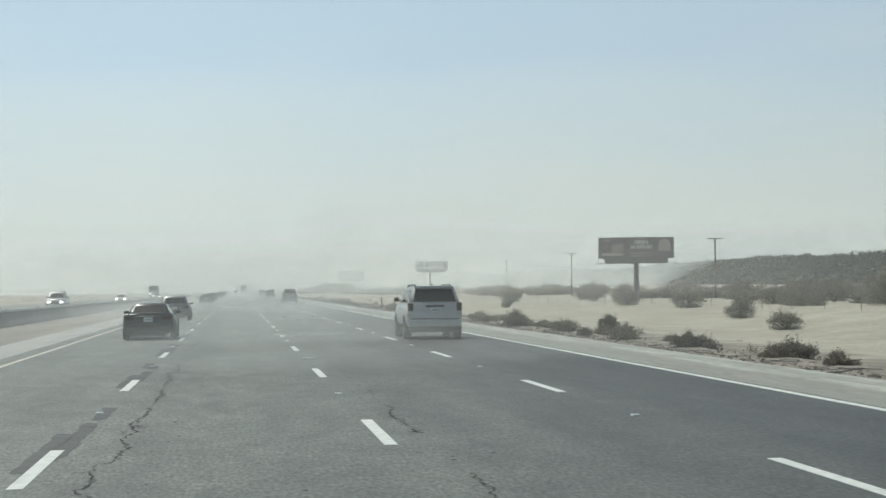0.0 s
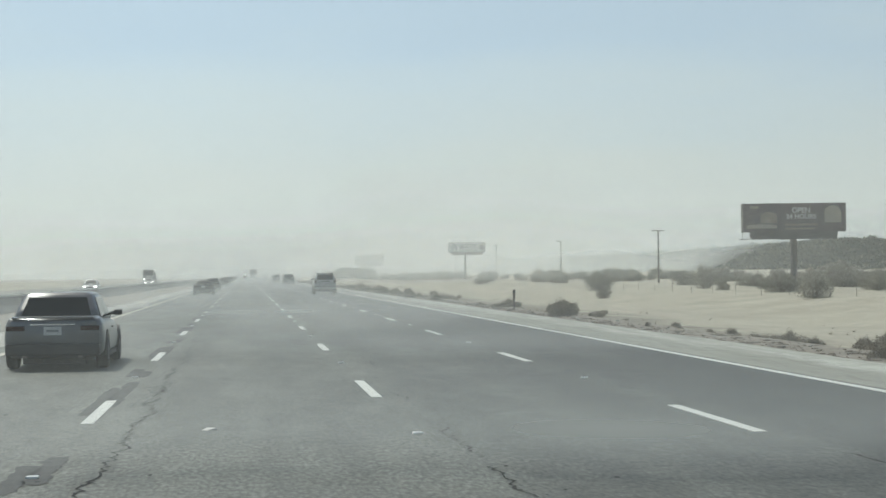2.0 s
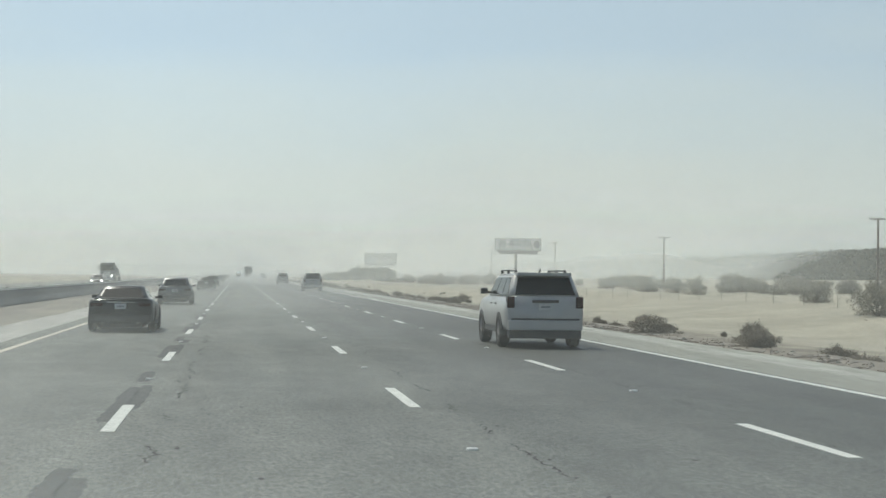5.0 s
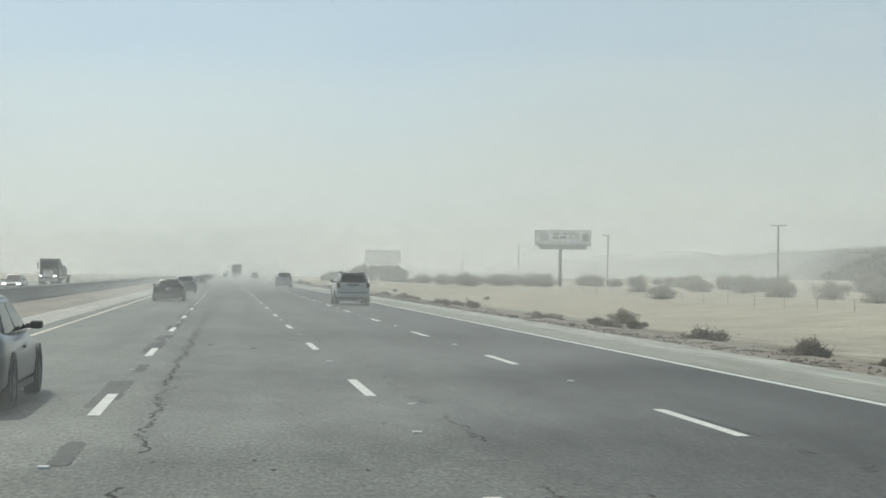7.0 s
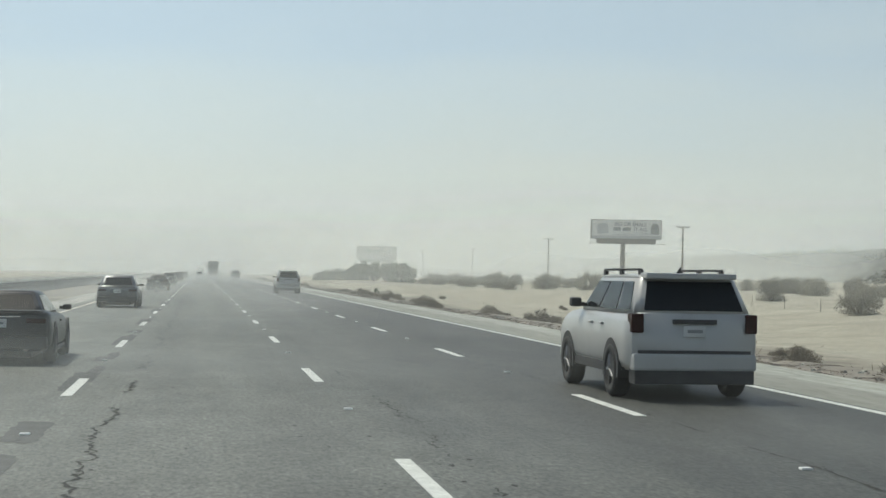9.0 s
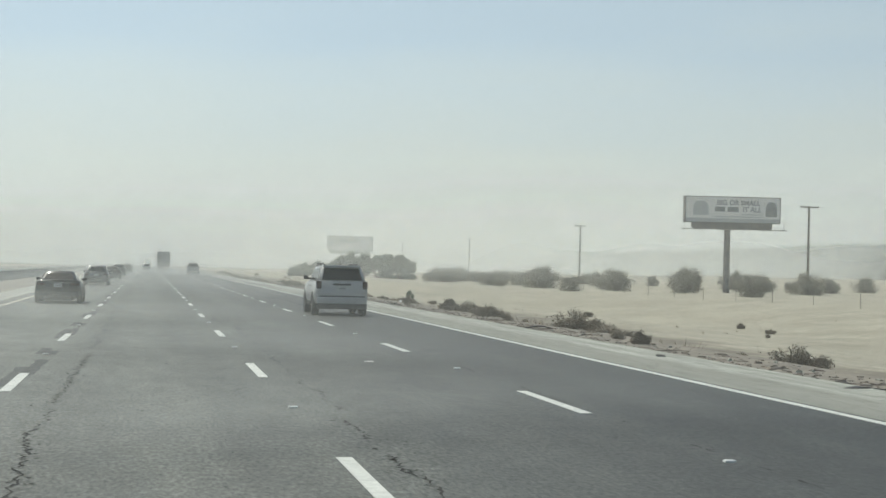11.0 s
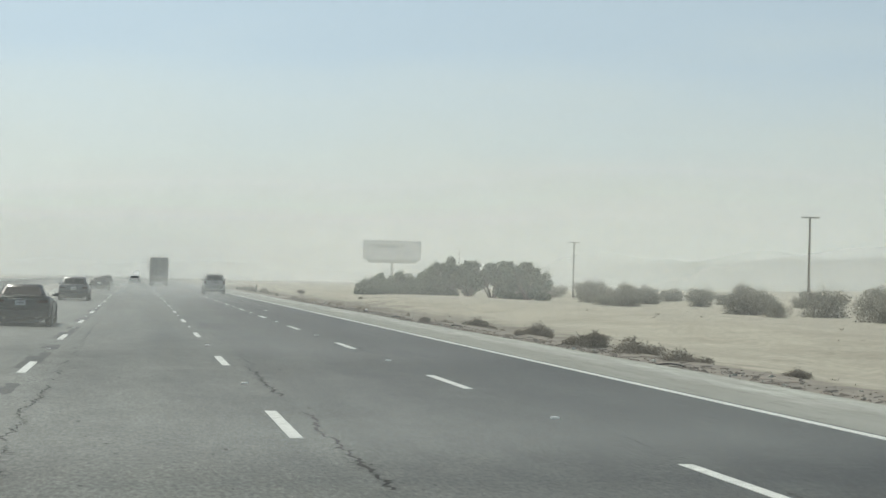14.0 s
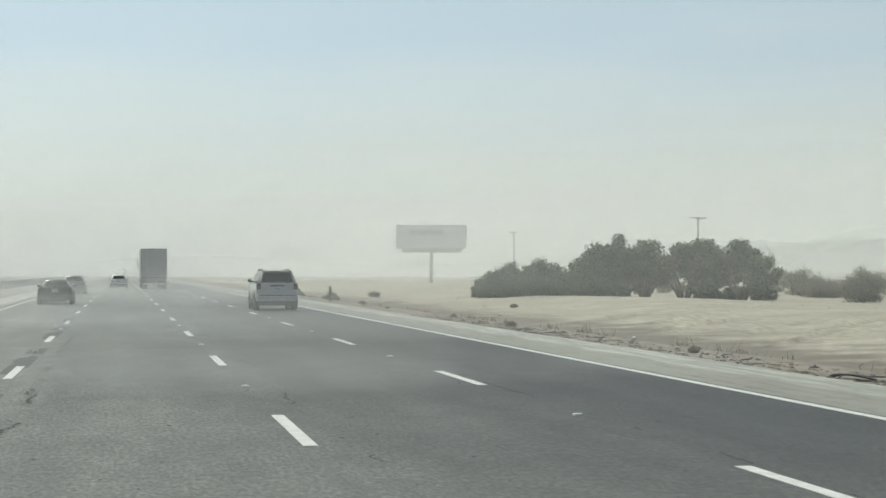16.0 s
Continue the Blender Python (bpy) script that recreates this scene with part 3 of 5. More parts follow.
# ---- median barrier ----
def build_barrier():
    ob = thing("median_barrier", -12.0, 0, 0, "long grey concrete median barrier standing on the gravel median", "barrier")
    prof = [(-0.30, -0.04), (0.30, -0.04), (0.30, 0.06), (0.17, 0.32), (0.09, 0.80), (0.07, 0.83), (-0.07, 0.83), (-0.09, 0.80), (-0.17, 0.32), (-0.30, 0.06)]
    seg = 12.0
    bm = loft(bmesh.new(), [[(x, 0.012, z) for x, z in prof], [(x, seg - 0.012, z) for x, z in prof]])
    first = part("barrier_section", bm, BARRIER, ob)
    for i in range(110):
        o = first if i == 0 else first.copy()
        if i:
            scene.collection.objects.link(o)
        o.location = (0, -60 + seg * i, 0)
    # white strip stands in for sunlight on the barrier's top edge
    part("cap_rail", strip(0.075, 0.115, -60, 1250, 0.755, 0.845, 40), PAINT, ob, "pale strip painting the sunlit look of the barrier's top edge")
    for i in range(60):
        y = 4.0 + 14.0 * i
        post = part("reflector", boxes((-0.05, 0.05, -0.04, 0.04, 0.825, 0.91)), PLASTIC, ob) if i == 0 else None
        if post is None:
            post = mark.copy()
            scene.collection.objects.link(post)
        else:
            mark = post
        post.location = (0, y, 0)


build_barrier()


# ---- vehicles: origin on the road under the middle, front towards +y ----
def ring(y, half):
    """A closed ring at y from a half outline (x, z), bottom to top."""
    return [(x, y, z) for x, z in half] + [(-x, y, z) for x, z in reversed(half)]


def panel(corners, u0, u1, v0, v1, off, thick=0.012, bm=None):
    """A thin plate on the four-cornered face (bl, br, tr, tl), between fractions u and v, lifted by off."""
    bl, br, tr, tl = (Vector(c) for c in corners)

    def at(u, v):
        return (bl * (1 - u) + br * u) * (1 - v) + (tl * (1 - u) + tr * u) * v
    nrm = (br - bl).cross(tl - bl).normalized()
    bm = bm or bmesh.new()
    q = [at(u0, v0), at(u1, v0), at(u1, v1), at(u0, v1)]
    lo = [bm.verts.new(p + nrm * (off - thick)) for p in q]
    hi = [bm.verts.new(p + nrm * off) for p in q]
    bm.faces.new(lo[::-1])
    bm.faces.new(hi)
    for i in range(4):
        bm.faces.new((lo[i], lo[(i + 1) % 4], hi[(i + 1) % 4], hi[i]))
    return bm


def wheel(parent, x, y, r, w):
    side = 1 if x > 0 else -1
    bm = bmesh.new()
    prof = [(0.60 * r, -w / 2), (0.90 * r, -w / 2), (r, -w / 2 + 0.05), (r, w / 2 - 0.05), (0.90 * r, w / 2), (0.60 * r, w / 2)]
    n = 20
    rings = [[bm.verts.new((d, q * math.cos(6.28318 * i / n), q * math.sin(6.28318 * i / n))) for q, d in prof] for i in range(n)]
    for i in range(n):
        a, b = rings[i], rings[(i + 1) % n]
        for j in range(len(prof)):
            k = (j + 1) % len(prof)
            bm.faces.new((a[j], a[k], b[k], b[j]))
    bmesh.ops.recalc_face_normals(bm, faces=bm.faces)
    hub = new("wheel")
    hub.parent, hub.location = parent, (x, y, r)
    part("tyre", bm, RUBBER, hub, smooth=True)
    bm = bmesh.new()
    tube(bm, (-w * 0.30, 0, 0), (w * 0.30, 0, 0), 0.60 * r, 0.60 * r, 16)
    for i in range(5):
        a = 6.28318 * i / 5
        tube(bm, (side * w * 0.36, 0, 0), (side * w * 0.33, 0.55 * r * math.cos(a), 0.55 * r * math.sin(a)), 0.05, 0.04, 5)
    part("rim", bm, RIM, hub)


GROUPS = {"sport_utility_vehicle": "sport utility vehicles in the outer lane", "black_sedan": "black sedans in the inner lane", "grey_sedan": "grey sedans in the inner lane"}


def car(name, x, y, label, paint, kind="sedan", turn=0.0, lights_on=False, z=0.0):
    """A passenger car. kind: sedan, suv or hatch."""
    ob = thing(name, x, y, z, label, "car", GROUPS.get(name, ""), turn)
    suv = kind == "suv"
    if suv:
        L, hw, belt, top, clear, wr = 4.82, 0.965, 1.24, 1.79, 0.37, 0.395
        zs = (clear, 0.56, 0.86, 1.10, belt)
    else:
        L, hw, belt, top, clear, wr = 4.75, 0.92, 0.93, 1.44, 0.22, 0.335
        if kind == "coupe":
            L, hw, belt, top, wr = 4.7, 0.935, 0.90, 1.31, 0.345
        zs = (clear, 0.36, 0.58, 0.80, belt)
    b, f = -L / 2, L / 2

    def half(k, zk=1.0, top_z=None):
        t = top_z or belt
        sc = (t - clear) / (belt - clear)
        z4 = [clear + (v - clear) * sc for v in zs]
        return [(0.74 * hw * k, z4[0] + 0.02), (0.93 * hw * k, z4[0] + 0.05), (0.985 * hw * k, z4[1]), (hw * k, z4[2]), (0.975 * hw * k, z4[3]), (0.90 * hw * k, z4[4])]
    if suv:
        secs = [(b, 0.90, belt - 0.02), (b + 0.06, 0.965, belt), (b + 0.35, 1.0, belt), (0.0, 1.0, belt), (f - 1.25, 1.0, belt - 0.02), (f - 0.55, 0.985, belt - 0.08),
                (f - 0.14, 0.94, belt - 0.16), (f, 0.84, belt - 0.34)]
    else:
        secs = [(b, 0.88, belt - 0.03), (b + 0.05, 0.95, belt + 0.05), (b + 0.45, 0.99, belt + 0.07), (b + 1.2, 1.0, belt + 0.02), (0.2, 1.0, belt - 0.02), (f - 1.4, 1.0, belt - 0.05),
                (f - 0.6, 0.98, belt - 0.17), (f - 0.16, 0.93, belt - 0.27), (f, 0.80, belt - 0.40)]
    bm = loft(bmesh.new(), [ring(yy, half(k, 1, tz)) for yy, k, tz in secs])
    bmesh.ops.bevel(bm, geom=[e for e in bm.edges if e.calc_face_angle(0) > 0.6], offset=0.035, segments=2, affect="EDGES")
    body = part("body", bm, paint, ob, smooth=True)
    # cabin: corners at the belt and at the roof
    if suv:
        yb0, yb1, yr0, yr1, wb, wt = b + 0.05, f - 1.35, b + 0.36, f - 2.05, 0.905 * hw, 0.745 * hw
    elif kind == "coupe":
        yb0, yb1, yr0, yr1, wb, wt = b + 0.45, f - 1.35, b + 1.10, f - 2.2, 0.84 * hw, 0.62 * hw
    elif kind == "hatch":
        yb0, yb1, yr0, yr1, wb, wt = b + 0.15, f - 1.20, b + 0.75, f - 2.05, 0.90 * hw, 0.68 * hw
    else:
        yb0, yb1, yr0, yr1, wb, wt = b + 0.55, f - 1.25, b + 1.05, f - 2.15, 0.90 * hw, 0.70 * hw
    bz = belt - 0.03

    def hoop(s):
        # height fraction s: half width, rear y, front y, z
        return wb + (wt - wb) * s, yb0 + (yr0 - yb0) * s, yb1 + (yr1 - yb1) * s, bz + (top - 0.06 - bz) * s
    rings = []
    for s in (0.0, 0.5, 1.0):
        w_, r_, f_, z_ = hoop(s)
        bow = 0.03
        rings.append([(-w_ * 0.86, r_, z_), (0, r_ - bow, z_), (w_ * 0.86, r_, z_), (w_, r_ + 0.10, z_), (w_, f_ - 0.12, z_), (w_ * 0.86, f_, z_), (0, f_ + bow * 2, z_), (-w_ * 0.86, f_, z_),
                      (-w_, f_ - 0.12, z_), (-w_, r_ + 0.10, z_)])
    mid_y = (yr0 + yr1) / 2
    for dz, kx, ky in ((0.028, 0.945, 0.965), (0.008, 0.82, 0.90), (0.0, 0.55, 0.72)):
        rings.append([(px * kx, mid_y + (py - mid_y) * ky, top - dz) for px, py, pz in rings[2]])
    bm = loft(bmesh.new(), rings)
    bmesh.ops.bevel(bm, geom=[e for e in bm.edges if e.calc_face_angle(0) > 0.35], offset=0.03, segments=2, affect="EDGES")
    part("cabin", bm, paint, ob, smooth=True)
    w0, r0, f0, z0 = hoop(0.06)
    w1, r1, f1, z1 = hoop(0.95)
    # glass: rear, front, three to a side
    part("rear_window", panel(((-w0 * .86, r0 - .02, z0), (w0 * .86, r0 - .02, z0), (w1 * .86, r1 - .02, z1), (-w1 * .86, r1 - .02, z1)), *((0.01, 0.99, 0.06, 0.94) if suv else (0.03, 0.97, 0.08, 0.93)), 0.022), GLASS, ob)
    part("windscreen", panel(((w0 * .86, f0 + .03, z0), (-w0 * .86, f0 + .03, z0), (-w1 * .86, f1 + .03, z1), (w1 * .86, f1 + .03, z1)), 0.03, 0.97, 0.05, 0.95, 0.035), GLASS, ob)
    for sd in (1, -1):
        face = ((sd * w0, r0 + .16, z0), (sd * w0, f0 - .16, z0), (sd * w1, f1 - .16, z1), (sd * w1, r1 + .16, z1))
        if sd < 0:
            face = (face[1], face[0], face[3], face[2])
        cuts = ((0.02, 0.26), (0.29, 0.62), (0.65, 0.97)) if suv else ((0.03, 0.47), (0.50, 0.96))
        for u0, u1 in cuts:
            if sd < 0:
                u0, u1 = 1 - u1, 1 - u0
            part("side_window", panel(face, u0, u1, 0.06, 0.94, 0.012), GLASS, ob)
        bm = boxes((sd * hw * 1.04 - 0.085, sd * hw * 1.04 + 0.085, f - 1.75, f - 1.55, belt + 0.02, belt + (0.17 if suv else 0.13)), bevel=0.04)
        mirror = part("mirror", bm, PLASTIC, ob)
        part("mirror_arm", boxes((min(sd * hw * 0.88, sd * hw * 1.0), max(sd * hw * 0.88, sd * hw * 1.0), f - 1.68, f - 1.60, belt + 0.03, belt + 0.09)), PLASTIC, mirror)
        for yy in (b + (0.98 if suv else 0.95), f - (0.95 if suv else 0.92)):
            wheel(ob, sd * (hw - 0.105 if suv else hw - 0.09), yy, wr, 0.25 if suv else 0.215)
            bm = bmesh.new()
            tube(bm, (sd * (hw - 0.26), yy, wr), (sd * (hw + 0.006), yy, wr), wr * 1.17, wr * 1.17, 24)
            for v in bm.verts:
                v.co.z = max(v.co.z, wr * 0.75)
            part("wheel_arch", bm, PLASTIC, ob)
        # door handles and the dark sill
        for k, yy in enumerate((f - 1.62, f - 2.72, b + 1.42) if suv else (f - 1.58, f - 2.78)):
            if k:
                part("door_handle", boxes((min(sd * hw * 0.95, sd * (hw + 0.02)), max(sd * hw * 0.95, sd * (hw + 0.02)), yy + 0.10, yy + 0.28, zs[3] - 0.07, zs[3] - 0.035), bevel=0.008), paint, ob)
        part("sill_trim", boxes((min(sd * hw * 0.90, sd * hw * 0.985), max(sd * hw * 0.90, sd * hw * 0.985), b + 1.45, f - 1.40, clear - 0.02, clear + (0.12 if suv else 0.07)), bevel=0.01), PLASTIC, ob)
        # tail lamps and head lamps
        if suv:
            part("tail_lamp", boxes((min(sd * 0.74, sd * 0.915), max(sd * 0.74, sd * 0.915), b - 0.025, b + 0.24, 0.96, 1.23), bevel=0.02), LAMP_RED, ob, "dark red tail lamp")
        else:
            part("tail_lamp", boxes((min(sd * 0.50, sd * 0.84), max(sd * 0.50, sd * 0.84), b - 0.018, b + 0.2, 0.74, 0.83), bevel=0.02), LAMP_RED, ob, "dark red tail lamp")
        part("headlamp", boxes((min(sd * 0.44, sd * 0.76), max(sd * 0.44, sd * 0.76), f - 0.25, f + 0.012, 0.60 if not suv else 0.78, 0.70 if not suv else 0.92), bevel=0.02),
             HEADLIGHT if lights_on else LAMP_CLEAR, ob, "lit headlamp" if lights_on else "clear headlamp")
    # bumpers, underbody, plate
    part("rear_bumper", boxes((-hw * 0.93, hw * 0.93, b - 0.07, b + 0.16, clear + 0.06, clear + (0.30 if suv else 0.28)), bevel=0.04), paint if suv else PLASTIC, ob)
    part("front_bumper", boxes((-hw * 0.90, hw * 0.90, f - 0.2, f + 0.06, clear + 0.02, clear + 0.28), bevel=0.04), paint, ob)
    part("grille", boxes((-0.42, 0.42, f - 0.12, f + 0.014, clear + 0.30, clear + 0.46), bevel=0.015), PLASTIC, ob)
    part("underbody", boxes((-hw * 0.62, hw * 0.62, b + 0.25, f - 0.3, clear - 0.10, clear + 0.10)), PLASTIC, ob)
    pz = 0.91 if suv else 0.66
    part("number_plate", boxes((-0.16, 0.16, b - 0.034 if suv else b - 0.03, b + 0.02, pz, pz + 0.155)), PLATE, ob, "pale number plate with a plain bar")
    part("plate_bar", boxes((-0.11, 0.11, b - 0.039 if suv else b - 0.035, b, pz + 0.055, pz + 0.10)), AD_SLATE, ob)
    if suv:
        part("tailgate_trim", boxes((-0.32, 0.32, b - 0.035, b + 0.02, 1.09, 1.155), bevel=0.01), PLASTIC, ob, "dark handle strip above the plate")
        part("tailgate_seam", boxes((-0.82, 0.82, b - 0.02, b + 0.02, 0.64, 0.715)), PLASTIC, ob)
        part("rear_spoiler", boxes((-0.66, 0.66, b + 0.16, b + 0.52, top - 0.07, top + 0.015), bevel=0.02), paint, ob)
        for sd in (1, -1):
            bm = boxes((sd * 0.60 - 0.02, sd * 0.60 + 0.02, -1.75, 0.45, top + 0.045, top + 0.08), bevel=0.01)
            rail = part("roof_rail", bm, PLASTIC, ob)
            for yy in (-1.7, -0.6, 0.4):
                part("rail_foot", boxes((sd * 0.60 - 0.025, sd * 0.60 + 0.025, yy - 0.06, yy + 0.06, top - 0.02, top + 0.05)), PLASTIC, rail)
        bm = bmesh.new()
        tube(bm, (0.0, -1.5, top - 0.01), (0.0, -1.68, top + 0.10), 0.03, 0.012, 6)
        part("antenna_fin", bm, PLASTIC, ob)
        part("lower_valance", boxes((-hw * 0.90, hw * 0.90, b - 0.05, b + 0.3, clear - 0.13, clear + 0.15), bevel=0.02), PLASTIC, ob)
        part("tow_hitch", boxes((-0.06, 0.06, b - 0.02, b + 0.25, clear - 0.02, clear + 0.08)), PLASTIC, ob)
    else:
        part("boot_lip", boxes((-0.74, 0.74, b - 0.01, b + 0.14, belt + 0.035, belt + 0.065), bevel=0.012), paint, ob)
        part("boot_trim", boxes((-0.40, 0.40, b - 0.012, b + 0.03, 0.845, 0.865)), CHROME, ob, "thin bright boot strip")
        for sd in (1, -1):
            bm = bmesh.new()
            tube(bm, (sd * 0.5, b - 0.06, clear + 0.06), (sd * 0.5, b + 0.3, clear + 0.06), 0.045, 0.045, 10)
            part("exhaust_tip", bm, STEEL_DARK, ob)
    return ob


def truck(x, y):
    ob = thing("box_trailer_truck", x, y, 0, "pale grey semi truck trailer with closed rear doors", "truck")
    w, z0, z1, l = 1.30, 1.15, 4.08, 15.2
    part("trailer_box", boxes((-w, w, 0.0, l, z0, z1), bevel=0.03), TRAILER, ob)
    for sd in (1, -1):
        x0, x1 = sorted((sd * 0.012, sd * (w - 0.07)))
        door = part("rear_door", boxes((x0, x1, -0.035, 0.0, z0 + 0.10, z1 - 0.10), bevel=0.008), TRAILER, ob)
        for k in (0.32, 0.78):
            bm = bmesh.new()
            xx = sd * (w - 0.07) * k
            tube(bm, (xx, -0.06, z0 + 0.12), (xx, -0.06, z1 - 0.12), 0.018, 0.018, 6)
            part("lock_rod", bm, CHROME, door)
        for k in range(4):
            zz = z0 + 0.35 + 0.72 * k
            x2, x3 = sorted((sd * (w - 0.01), sd * (w - 0.26)))
            part("hinge", boxes((x2, x3, -0.055, -0.02, zz, zz + 0.07)), STEEL_DARK, door)
        x2, x3 = sorted((sd * w, sd * (w - 0.07)))
        part("frame_post", boxes((x2, x3, -0.045, 0.02, z0 - 0.02, z1)), STEEL_DARK, ob)
        x2, x3 = sorted((sd * (w - 0.08), sd * (w - 0.36)))
        part("tail_lamp", boxes((x2, x3, -0.05, 0.02, z0 - 0.12, z0 - 0.02)), LAMP_RED, ob, "small red tail lamp")
        x2, x3 = sorted((sd * 0.55, sd * 1.22))
        part("mud_flap", boxes((x2, x3, 2.62, 2.64, 0.28, 1.05)), RUBBER, ob)
        for yy in (0.9, 2.0, 12.6, 13.9):
            for xx in (0.82, 1.14):
                wheel(ob, sd * xx, yy, 0.51, 0.27)
        bm = boxes((min(sd * 1.42, sd * 1.56), max(sd * 1.42, sd * 1.56), 17.6, 17.8, 2.35, 3.05), bevel=0.02)
        mirror = part("mirror", bm, PLASTIC, ob)
        part("mirror_arm", boxes((min(sd * 1.18, sd * 1.46), max(sd * 1.18, sd * 1.46), 17.66, 17.74, 2.45, 2.52)), PLASTIC, mirror)
        x2, x3 = sorted((sd * 0.62, sd * 0.72))
        part("guard_upright", boxes((x2, x3, 0.02, 0.12, 0.55, z0)), STEEL_DARK, ob)
    part("top_rail", boxes((-w, w, -0.045, 0.03, z1 - 0.09, z1 + 0.02)), STEEL_DARK, ob)
    part("sill", boxes((-w, w, -0.045, 0.10, z0 - 0.14, z0 + 0.09)), STEEL_DARK, ob)
    part("underride_guard", boxes((-1.15, 1.15, 0.0, 0.10, 0.46, 0.58), bevel=0.01), PAINT_SILVER, ob, "light horizontal guard bar")
    part("chassis", boxes((-0.45, 0.45, 0.1, l, 0.85, z0)), STEEL_DARK, ob)
    part("cab", boxes((-1.22, 1.22, l + 0.7, l + 3.2, 0.75, 3.6), bevel=0.12), PAINT_WHITE, ob)
    part("hood", boxes((-1.0, 1.0, l + 3.15, l + 4.9, 0.75, 1.9), bevel=0.12), PAINT_WHITE, ob)
    part("tractor_chassis", boxes((-0.5, 0.5, l - 3.2, l + 4.6, 0.55, 0.85)), STEEL_DARK, ob)
    for sd in (1, -1):
        wheel(ob, sd * 1.0, l + 4.0, 0.50, 0.30)
    return ob


def oncoming_truck(x, y):
    """A tractor and trailer seen from its front, driving towards -y."""
    ob = thing("oncoming_truck", x, y, -0.02, "dusty grey semi truck with flatbed and lit headlamps behind the barrier", "truck")
    part("cab", boxes((-1.2, 1.2, 1.9, 4.3, 0.8, 3.3), bevel=0.12), PAINT_GREY, ob)
    part("hood", boxes((-1.0, 1.0, 0.1, 1.95, 0.8, 1.95), bevel=0.14), PAINT_GREY, ob)
    part("windscreen", boxes((-1.02, 1.02, 1.84, 1.90, 2.05, 2.95)), GLASS, ob)
    part("grille", boxes((-0.55, 0.55, 0.06, 0.12, 0.95, 1.80)), CHROME, ob)
    part("bumper", boxes((-1.18, 1.18, -0.08, 0.14, 0.42, 0.82), bevel=0.04), PAINT_SILVER, ob)
    part("chassis", boxes((-0.5, 0.5, 0.4, 17.4, 0.6, 0.9)), STEEL_DARK, ob)
    part("flatbed", boxes((-1.3, 1.3, 4.9, 17.6, 1.05, 1.25), bevel=0.02), STEEL_DARK, ob)
    part("covered_load", boxes((-1.22, 1.22, 5.4, 12.2, 1.25, 2.15), (-1.1, 1.1, 5.7, 11.8, 2.13, 2.45), bevel=0.12), TRAILER, ob, "grey tarpaulin over a low load")
    for sd in (1, -1):
        part("headlamp", boxes((min(sd * 0.70, sd * 0.98), max(sd * 0.70, sd * 0.98), 0.04, 0.2, 1.02, 1.22), bevel=0.02), HEADLIGHT, ob, "lit headlamp")
        mirror = part("mirror", boxes((min(sd * 1.34, sd * 1.5), max(sd * 1.34, sd * 1.5), 1.9, 2.05, 2.1, 2.8), bevel=0.02), PLASTIC, ob)
        part("mirror_arm", boxes((min(sd * 1.1, sd * 1.4), max(sd * 1.1, sd * 1.4), 1.94, 2.0, 2.2, 2.26)), PLASTIC, mirror)
        for yy in (1.0, 4.6, 5.8, 15.2, 16.4):
            wheel(ob, sd * 1.0, yy, 0.50, 0.30)
    return ob


def column(first, places):
    """Further vehicles of the same look along one lane."""
    for x, y in places:
        copy_thing(first, pose(x, y, 0))


column(car("sport_utility_vehicle", 6.80, 55.5, "silver-white dusty sport utility vehicle with roof rails in the outer lane", PAINT_WHITE, "suv"),
       ((6.80, 211.0), (6.85, 336.0), (6.85, 446.0), (6.85, 647.0)))
column(car("black_sedan", -3.00, 60.0, "low black sedan with dark windows in the inner lane", PAINT_BLACK, "coupe"),
       ((-3.75, 220.0), (-3.60, 343.5), (-3.60, 456.5), (-3.50, 551.0), (-3.50, 663.0)))
column(car("grey_sedan", -3.50, 99.0, "dark grey sedan in the inner lane fading into dust", PAINT_GREY),
       ((-3.80, 263.0), (-3.70, 389.0), (-3.70, 511.0), (-3.70, 601.0), (-3.70, 706.0)))
car("white_sedan", -0.30, 752.0, "small white sedan far ahead on the dusty road", PAINT_CLEAN)
truck(3.20, 741.0)
car("silver_car", -17.6, 168.0, "silver car with lit headlamps coming along the opposite carriageway", PAINT_SILVER, "suv", 180, True, -0.02)
car("oncoming_sedan", -21.2, 204.0, "pale sedan with lit headlamps behind the barrier", PAINT_SILVER, "sedan", 180, True, -0.02)
car("oncoming_sedan", -17.6, 262.0, "white sedan with lit headlamps behind the barrier", PAINT_CLEAN, "sedan", 180, True, -0.02)
car("oncoming_hatchback", -18.0, 386.0, "white hatchback with lit headlamps behind the barrier", PAINT_WHITE, "hatch", 180, True, -0.02)
oncoming_truck(-22.0, 452.0)


# ---- billboards and utility poles ----
def words(parent, name, text, size, x, z, y, mat):
    cu = bpy.data.curves.new(name, "FONT")
    cu.body, cu.size, cu.extrude, cu.align_x = text, size, 0.006, "CENTER"
    cu.offset = 0.03 * size  # heavy strokes
    tmp = new(name + "_source", cu)
    dg = bpy.context.evaluated_depsgraph_get()
    me = bpy.data.meshes.new_from_object(tmp.evaluated_get(dg))
    bpy.data.objects.remove(tmp)
    me.materials.clear()
    me.materials.append(mat)
    ob = new(name, me)
    ob.parent = parent
    ob.matrix_basis = pose(x, y, z, 90, 0, 0)
    return ob


